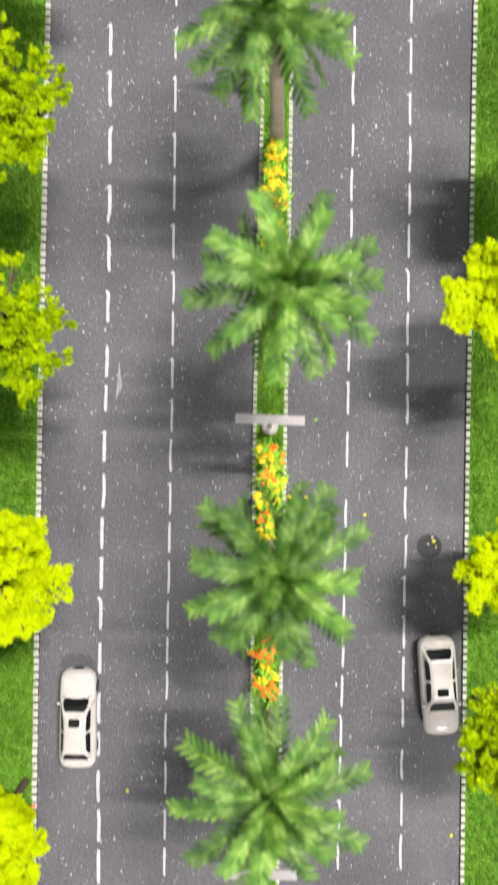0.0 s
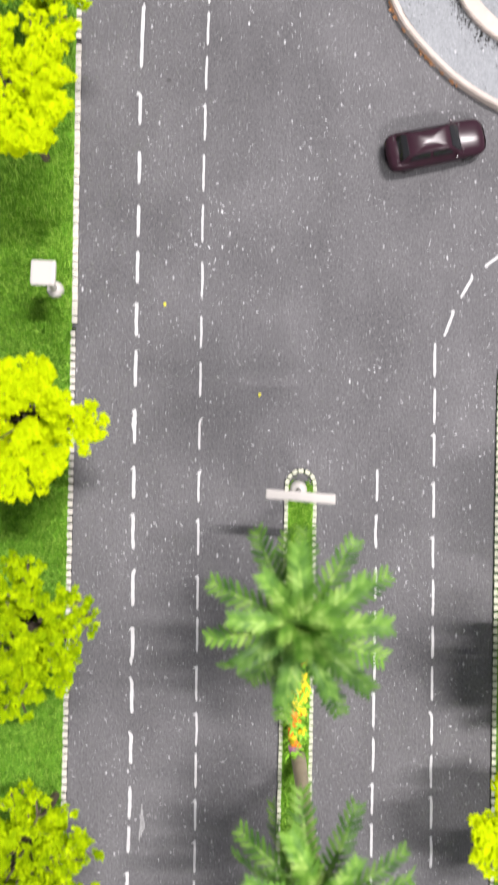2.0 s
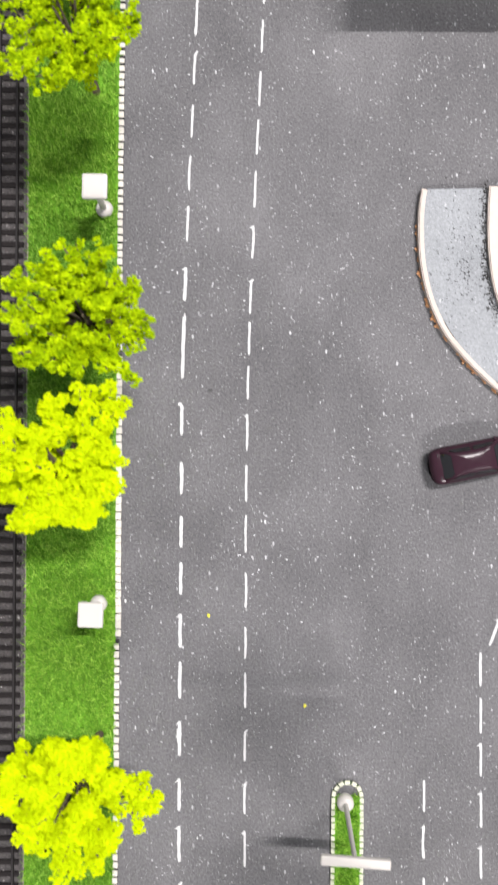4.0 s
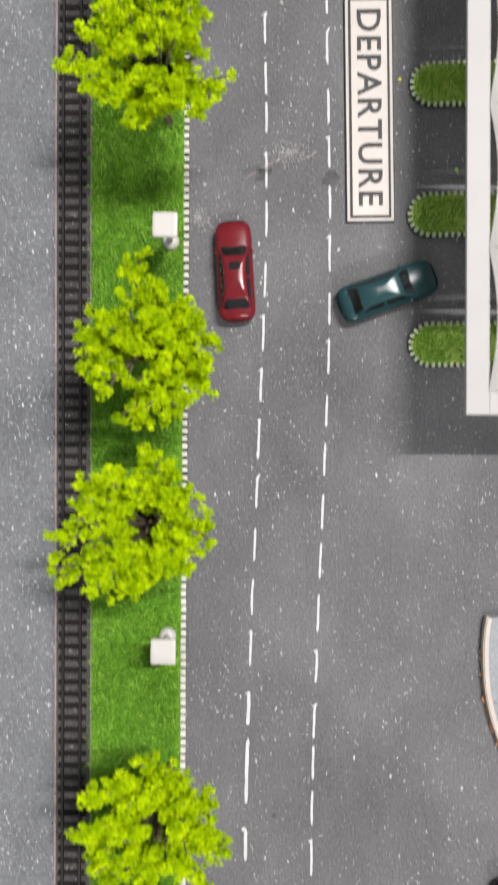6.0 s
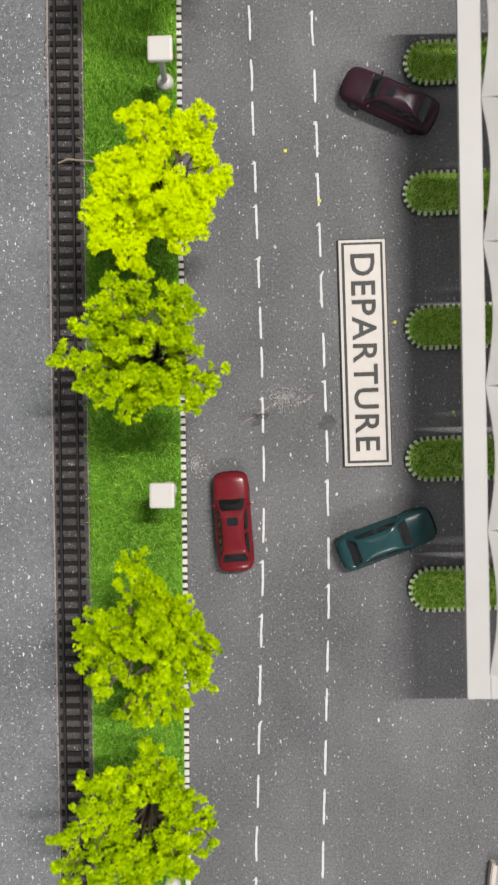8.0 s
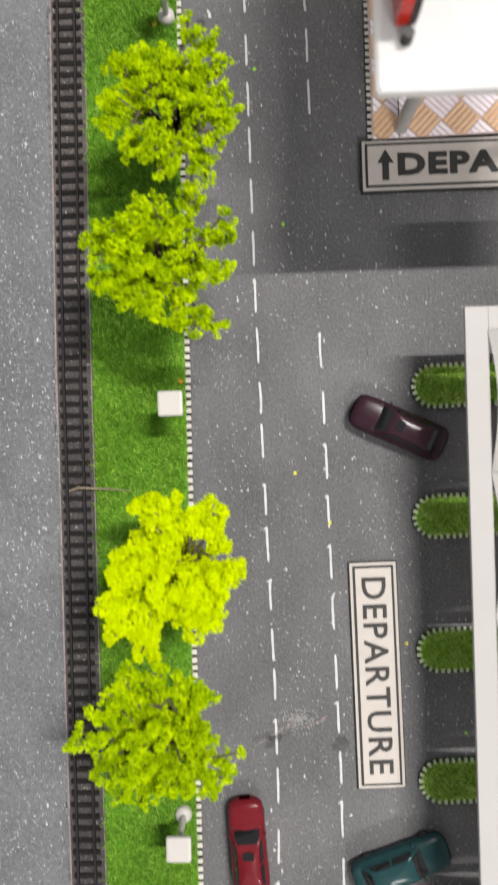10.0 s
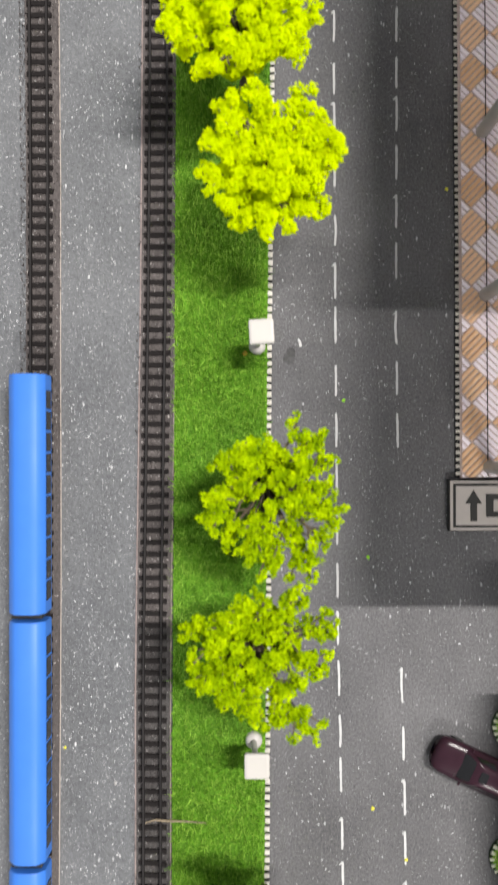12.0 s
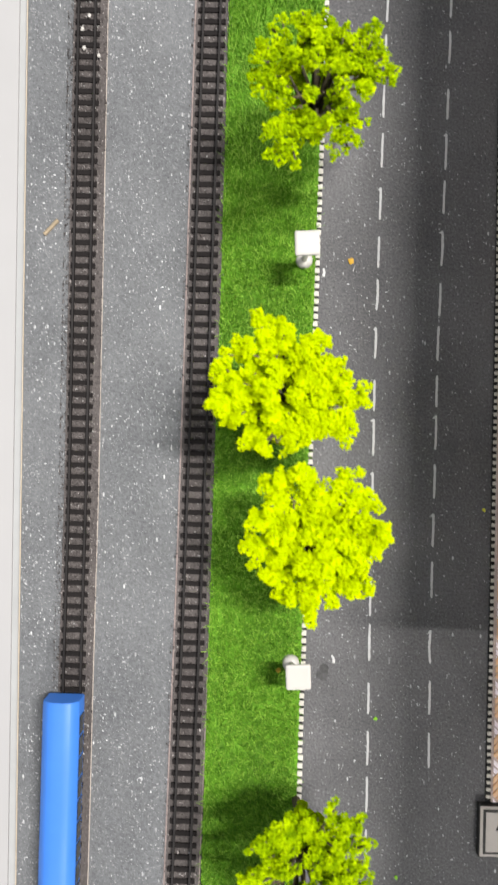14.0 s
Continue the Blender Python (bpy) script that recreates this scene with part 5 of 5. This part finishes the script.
def stain(x, y, rx, ry, seed, label="dark stain on the asphalt", turn=0.0):
    """A thin dried spill with an uneven outline."""
    g = np.random.default_rng(seed)
    bm = bmesh.new()
    ph = g.uniform(0, 6.28, 4)
    out = []
    for i in range(36):
        q = 2 * math.pi * i / 36
        k = 1 + sum(0.14 / (j + 1) * math.sin((j + 2) * q + ph[j]) for j in range(4)) + g.normal() * 0.05
        out.append((rx * k * math.cos(q), ry * k * math.sin(q)))
    prism(bm, out, 0.0, 0.00012)
    tagged(part("stain", bm, STAIN, label=label, at=Matrix.Translation((x, y, 0.0)) @ Matrix.Rotation(radians(turn), 4, "Z")), category="stain", group="stains")




def ballast(f, y0, y1, half, n, sizes, seed, mat, label):
    """Loose ballast grains along a track."""
    g = np.random.default_rng(seed)
    y = g.uniform(y0, y1, n)
    x = np.array([f(q) for q in y]) + half * np.clip(g.normal(0, 0.62, n), -1.15, 1.15)
    v, q = crumbs(np.stack([x, y, np.full(n, 0.0014)], -1), g.uniform(*sizes, n), seed + 1)
    tagged(new("ballast_grains", raw_mesh("ballast_grains", v, q, mat)), label, "ballast", kind="stuff")


for course_of, start, seed in ((TRACK_1, 0.25, 300), (TRACK_2, 1.02, 310)):
    ballast(course_of, start, 1.45, 0.0084, 9000, (0.00022, 0.0005), seed, BALLAST, "loose brown ballast grains on the trackbed")
    ballast(course_of, start, 1.45, 0.0088, 700, (0.00018, 0.00048), seed + 2, DUST, "pale sparkling ballast grains on the trackbed")
v, f = crumbs(*GRIT, 89)
tagged(new("dark_grit", raw_mesh("dark_grit", v, f, SIGN_DARK)), "dark grit along the inner ramp wall", "grit", kind="stuff")
dust_patch(-0.0365, 0.7178, 0.0105, 0.0068, 620, 61, DUST, "thin spill of pale grains on the asphalt", big=0.00034)
dust_patch(-0.0500, 0.7095, 0.0090, 0.0032, 200, 69, STAIN, "thin spill of dark grains on the asphalt", big=0.00042)
dust_patch(-0.0810, 0.6870, 0.0060, 0.0080, 260, 62, DUST, "gritty pale grains by the kerb")
dust_patch(0.0740, 0.4480, 0.0240, 0.0560, 300, 65, SIGN_DARK, "dark specks on the granite ramp", 0.0036, 0.00042)
stain(-0.0490, 0.7070, 0.0055, 0.0016, 63, turn=35)
stain(-0.0166, 0.7045, 0.0042, 0.0036, 64)
stain(-0.0674, 1.0610, 0.0030, 0.0040, 66, "dark stain with paint spots on the asphalt")
stain(-0.1609, 1.2232, 0.0016, 0.0009, 67, "small dark spot on the grey sheet")
stain(-0.0504, 0.3935, 0.0012, 0.0010, 68, "small dark spot on the asphalt")
for k, (x, y) in enumerate(((-0.0678, 1.2585), (-0.0625, 1.0676))):
    bm = bmesh.new()
    prism(bm, [(0.0006, -0.0022), (0.0010, 0.0002), (0.0004, 0.0024), (-0.0004, 0.0018), (-0.0002, 0.0), (-0.0008, -0.0016)], 0.0, 0.00016)
    tagged(part("paint_smear", bm, PAINT, label="white paint smear on the asphalt", at=Matrix.Translation((x, y, 0)) @ Matrix.Rotation(0.3 * k, 4, "Z")), category="smear", group="paint smears")
for k, (x, y, long, turn) in enumerate(((-0.0470, 0.7122, 0.0105, 31), (-0.0410, 0.7152, 0.0062, 38), (-0.0545, 0.7080, 0.0070, 28), (-0.0262, 0.7162, 0.0070, 20), (-0.0240, 0.7180, 0.0040, 26), (-0.0310, 0.7143, 0.0036, 14))):
    g = np.random.default_rng(900 + k)
    bm = bmesh.new()
    n = 12
    edge = [(long * (i / (n - 1) - 0.5), 0.00032 * math.sin(math.pi * i / (n - 1)) * g.uniform(0.4, 1.5)) for i in range(n)]
    prism(bm, [(q, -w - 0.00008) for q, w in edge] + [(q, w * g.uniform(0.3, 1.2) + 0.00008) for q, w in reversed(edge)], 0.0, 0.00015)
    tagged(part("scrape", bm, PINK_DUST, label="pale scrape mark across the asphalt", at=Matrix.Translation((x, y, 0)) @ Matrix.Rotation(radians(turn), 4, "Z")), category="scrape", group="scrape marks")
for x, y in ((-0.0133, 0.6695), (-0.0518, 0.6541)):
    bm = bmesh.new()
    r = bmesh.ops.create_icosphere(bm, subdivisions=1, radius=0.0007)
    for v in r["verts"]:
        v.co = Vector((v.co.x * random.uniform(0.6, 1.5), v.co.y * random.uniform(0.8, 1.6), v.co.z * 0.4 + 0.00028))
    tagged(part("chip", bm, WHITE, label="small white chip lying on the asphalt", at=Matrix.Translation((x, y, 0))), category="chip", group="white chips")
for x, y in ((-0.1847, 1.3857), (-0.1870, 1.3695), (-0.1797, 1.3655), (-0.1880, 1.3790)):
    bm = bmesh.new()
    r = bmesh.ops.create_icosphere(bm, subdivisions=1, radius=0.0011)
    for v in r["verts"]:
        v.co = Vector((v.co.x * random.uniform(0.6, 1.3), v.co.y * random.uniform(0.8, 1.5), v.co.z * 0.5 + 0.0005))
    tagged(part("chip", bm, WHITE, label="small white chip lying on the track ballast", at=Matrix.Translation((x, y, 0.0022))), category="chip", group="white chips")
for k in range(4):
    bm = bmesh.new()
    box(bm, -0.00025, 0.00025, -0.0070 + 0.002 * k, 0.0110 - 0.003 * k, 0.0, 0.00014)
    tagged(part("paint_smear", bm, SMEAR, label="thin grey paint smear on the asphalt", at=Matrix.Translation((-0.0665 + 0.0007 * k, 0.0260, 0)) @ Matrix.Rotation(-0.09 + 0.02 * k, 4, "Z")), category="smear", group="paint smears")
bm = bmesh.new()
tube(bm, [(0, 0, 0), (0, 0, 0.0003)], [0.0061, 0.0059], 28)
tagged(part("manhole_disc", bm, DISC, label="dark round disc on the asphalt with a yellow scrap", at=Matrix.Translation((0.0873, -0.0545, 0.0))), category="disc")
for x, y, mat, size in ((0.0892, -0.0516, CRUMB, 0.0011), (0.0904, -0.0546, CRUMB, 0.0006), (0.0886, -0.0498, WHITE, 0.0007), (0.0866, -0.0532, WHITE, 0.0006)):
    fallen_petal(x, y, mat, size, 0.0003)
bm = bmesh.new()
tube(bm, [(-0.0034, -0.0036, 0.0011), (0.0034, 0.0036, 0.0011)], [0.0010, 0.0010], 6)
tagged(part("wood_splinter", bm, TWIG, label="pale wood splinter on the grey sheet", at=Matrix.Translation((-0.2031, 1.2805, 0.0))), category="splinter")
bm = bmesh.new()
tube(bm, [(-0.0148, 0.0003, 0.0046), (-0.0100, 0.0019, 0.0050), (-0.0043, 0.0012, 0.0048), (0.0042, 0.0004, 0.0040), (0.0146, -0.0009, 0.0034)], [0.0003, 0.0005, 0.0005, 0.0004, 0.0002], 5)
tagged(part("dry_stalk", bm, TWIG, label="thin dry stalk lying across the track", at=Matrix.Translation((-0.1280, 0.8355, 0.0))), category="stalk")

# ---------------------------------------------------------------- kerbs, blocks and tiles
kerb("kerb", along(KERB_W, -0.37, 0.2725, -0.0004), "cream and black striped kerb along the verge")
kerb("kerb", along(KERB_W, 0.2740, 0.412, 0.0003), "cream kerb of close-set blocks with fine dark joints along the verge", meshes=PACKED, width=0.0026)
kerb("kerb", along(KERB_W, 0.4135, 1.02, 0.0002), "cream and black striped kerb along the verge", half=((0.55, 2),))
kerb("kerb", along(KERB_W, 1.0215, 1.55, 0.0), "cream and black striped kerb along the verge", meshes=SLIM, width=0.0022)
kerb("kerb", along(KERB_E, -0.37, 0.245) + arc(KERB_E(0.245) + 0.020, 0.245, 0.020, 0.020, 180, 92, 10) + [(0.20, 0.266)], "cream and dark green toothed kerb round the verge corner", meshes=[block_mesh(0.0020, l, 0.0011, TOOTH) for l in (0.0024, 0.0027)], width=0.0018, dark=BED_EDGE)
mw, me_ = shifted(MEDIAN_W, 0.0011), shifted(MEDIAN_E, -0.0011)
cx, rx = (MEDIAN_W(0.196) + MEDIAN_E(0.196)) / 2, (MEDIAN_E(0.196) - MEDIAN_W(0.196)) / 2 - 0.0011
kerb("median_kerb", along(me_, -0.33, 0.194, 0, 16) + arc(cx, 0.194, rx, TIP - 0.194 - 0.0011, 6, 174, 12) + along(mw, 0.194, -0.33, 0, 16), "cream and black striped kerb round the median", pitch=0.0031, meshes=[block_mesh(0.0019, l, 0.0011, TOOTH) for l in (0.0023, 0.0025)], width=0.0018, dark=BED_EDGE)
for x, y in BEDS:
    kerb("bed_kerb", [(BED_E, y + BED_R - 0.0010)] + arc(x + BED_R, y, BED_R - 0.0010, BED_R - 0.0010, 90, 270, 18) + [(BED_E, y - BED_R + 0.0010)], "cream toothed kerb round the turf island", pitch=0.0030, meshes=SMALL, width=0.0019, dark=BED_EDGE, high=0.0020)
kerb("pavement_kerb", along(TILE_W, 1.0, 1.55, 0.0012, 14), "cream and black striped kerb of the tiled pavement", pitch=0.0034, meshes=[block_mesh(0.0023, l, 0.0011) for l in (0.0016, 0.0018)], width=0.0025)

SIDE = 0.01345


def tile_mesh(name, mat):
    """One ribbed square tile: five rounded bars side by side."""
    bm = bmesh.new()
    s = SIDE / 2 - 0.00025
    n = 5
    w = 2 * s / n
    for i in range(n):
        x0 = -s + i * w
        prof = [(x0 + 0.0002, 0.0), (x0 + 0.0003, 0.0007), (x0 + w * 0.46, 0.0009), (x0 + w * 0.79, 0.0007), (x0 + w * 0.83, 0.0)]
        a = [bm.verts.new((px, -s, pz)) for px, pz in prof]
        b = [bm.verts.new((px, s, pz)) for px, pz in prof]
        for k in range(4):
            bm.faces.new((a[k], a[k + 1], b[k + 1], b[k]))
        bm.faces.new(a[::-1])
        bm.faces.new(b)
    bmesh.ops.recalc_face_normals(bm, faces=bm.faces)
    return to_mesh(bm, name, mat)


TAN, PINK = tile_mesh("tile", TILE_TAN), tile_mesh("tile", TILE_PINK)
step = SIDE * math.sqrt(2)
row = 1
y = 1.0073 - step / 2
while y < 1.46:
    for col in range(9):
        x = 0.0201 + (y - 1.0073) * 0.0205 + col * step + (step / 2 if row % 2 else 0) - step
        edge = TILE_W(y) + 0.0028
        if x > edge - step / 2 and x < 0.105:
            turn = Matrix.Translation((x, y, 0.0020)) @ Matrix.Rotation(radians(45 if row % 2 else -45), 4, "Z")
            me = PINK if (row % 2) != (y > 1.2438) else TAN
            if x - step / 2 < edge or y - step / 2 < 0.9998:
                cut = bmesh.new()
                cut.from_mesh(me)
                back = turn.inverted()
                for co, no in (((edge, y, 0), (-1, 0.018, 0)), ((x, 0.9998, 0), (0, -1, 0))):
                    bmesh.ops.bisect_plane(cut, geom=cut.verts[:] + cut.edges[:] + cut.faces[:], plane_co=back @ Vector((co[0], co[1], 0.0020)), plane_no=back.to_3x3() @ Vector(no), clear_outer=True)
                if not cut.faces:
                    cut.free()
                    continue
                me = to_mesh(cut, "tile", me.materials[0])
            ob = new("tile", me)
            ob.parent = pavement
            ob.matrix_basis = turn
    y += step / 2
    row += 1

part("seam", strip(course((1.0, 0.0272), (1.2325, 0.0314)), course((1.0, 0.0276), (1.2325, 0.0318)), 1.0, 1.46, 0.0021, 0.0031), SIGN_DARK, pavement, "thin dark seam line")
bm = bmesh.new()
box(bm, TILE_W(1.244) + 0.003, 0.105, 1.2434, 1.2442, 0.0021, 0.0033)
part("seam", bm, SIGN_DARK, pavement, "thin dark seam line")

# ---------------------------------------------------------------- turf fibres


def fibres(name, label, spots, seed, tall=0.0028, mat=GRASS):
    """Short flock fibres, one thin blade at each spot (x, y, z)."""
    g = np.random.default_rng(seed)
    p = np.asarray(spots)
    n = len(p)
    a = g.uniform(0, 2 * np.pi, n)
    tilt = g.normal(0, 0.6, (n, 2)) + (0.10, 0.25)
    h = tall * g.uniform(0.5, 1.25, n)
    w = 0.00021
    side = np.stack([np.cos(a) * w, np.sin(a) * w, 0 * a], -1)
    tip = p + np.stack([tilt[:, 0] * h, tilt[:, 1] * h, h], -1)
    v = np.stack([p - side, p + side, tip], 1).reshape(-1, 3)
    f = np.arange(3 * n).reshape(-1, 3)
    ob = new(name, raw_mesh(name, v, f, mat))
    return tagged(ob, label, "grass", kind="stuff")


def scatter(left, right, y0, y1, per_mm2, seed, z=0.0012):
    g = np.random.default_rng(seed)
    n = 40
    ys = np.linspace(y0, y1, n)
    area = sum((right(v) - left(v)) for v in ys) / n * (y1 - y0)
    k = int(area * 1e6 * per_mm2)
    y = g.uniform(y0, y1, k)
    l, r = np.array([left(v) for v in ys]), np.array([right(v) for v in ys])
    x = np.interp(y, ys, l) + g.uniform(0, 1, k) * (np.interp(y, ys, r) - np.interp(y, ys, l))
    return np.stack([x, y, np.full(k, z)], -1)


fibres("grass_fibres", "short green flock grass of the verge", scatter(shifted(TURF_W, 0.0), shifted(KERB_W, -0.0016), 0.10, 1.42, 3.2, 1), 2)
fibres("grass_fibres", "short green flock grass of the verge", scatter(lambda y: -0.140, shifted(KERB_W, -0.0016), -0.27, 0.10, 3.2, 3), 4)
fibres("grass_fibres", "short green flock grass of the verge", scatter(shifted(KERB_E, 0.0016), lambda y: 0.150, -0.27, 0.240, 2.6, 5), 6)
fibres("grass_fibres", "short green flock grass of the median", scatter(shifted(MEDIAN_W, 0.0026), shifted(MEDIAN_E, -0.0026), -0.27, 0.196, 3.2, 7), 8)
for i, (x, y) in enumerate(BEDS):
    spots = scatter(lambda v, x=x, y=y: x + BED_R - math.sqrt(max(0, (BED_R - 0.0016) ** 2 - (v - y) ** 2)), lambda v: 0.085, y - BED_R + 0.0018, y + BED_R - 0.0018, 3.4, 20 + i, 0.0024)
    fibres("grass_fibres", "short green flock grass of the canopy island, lightened against the canopy's shade", spots, 40 + i, 0.0024, LEAF_BED)
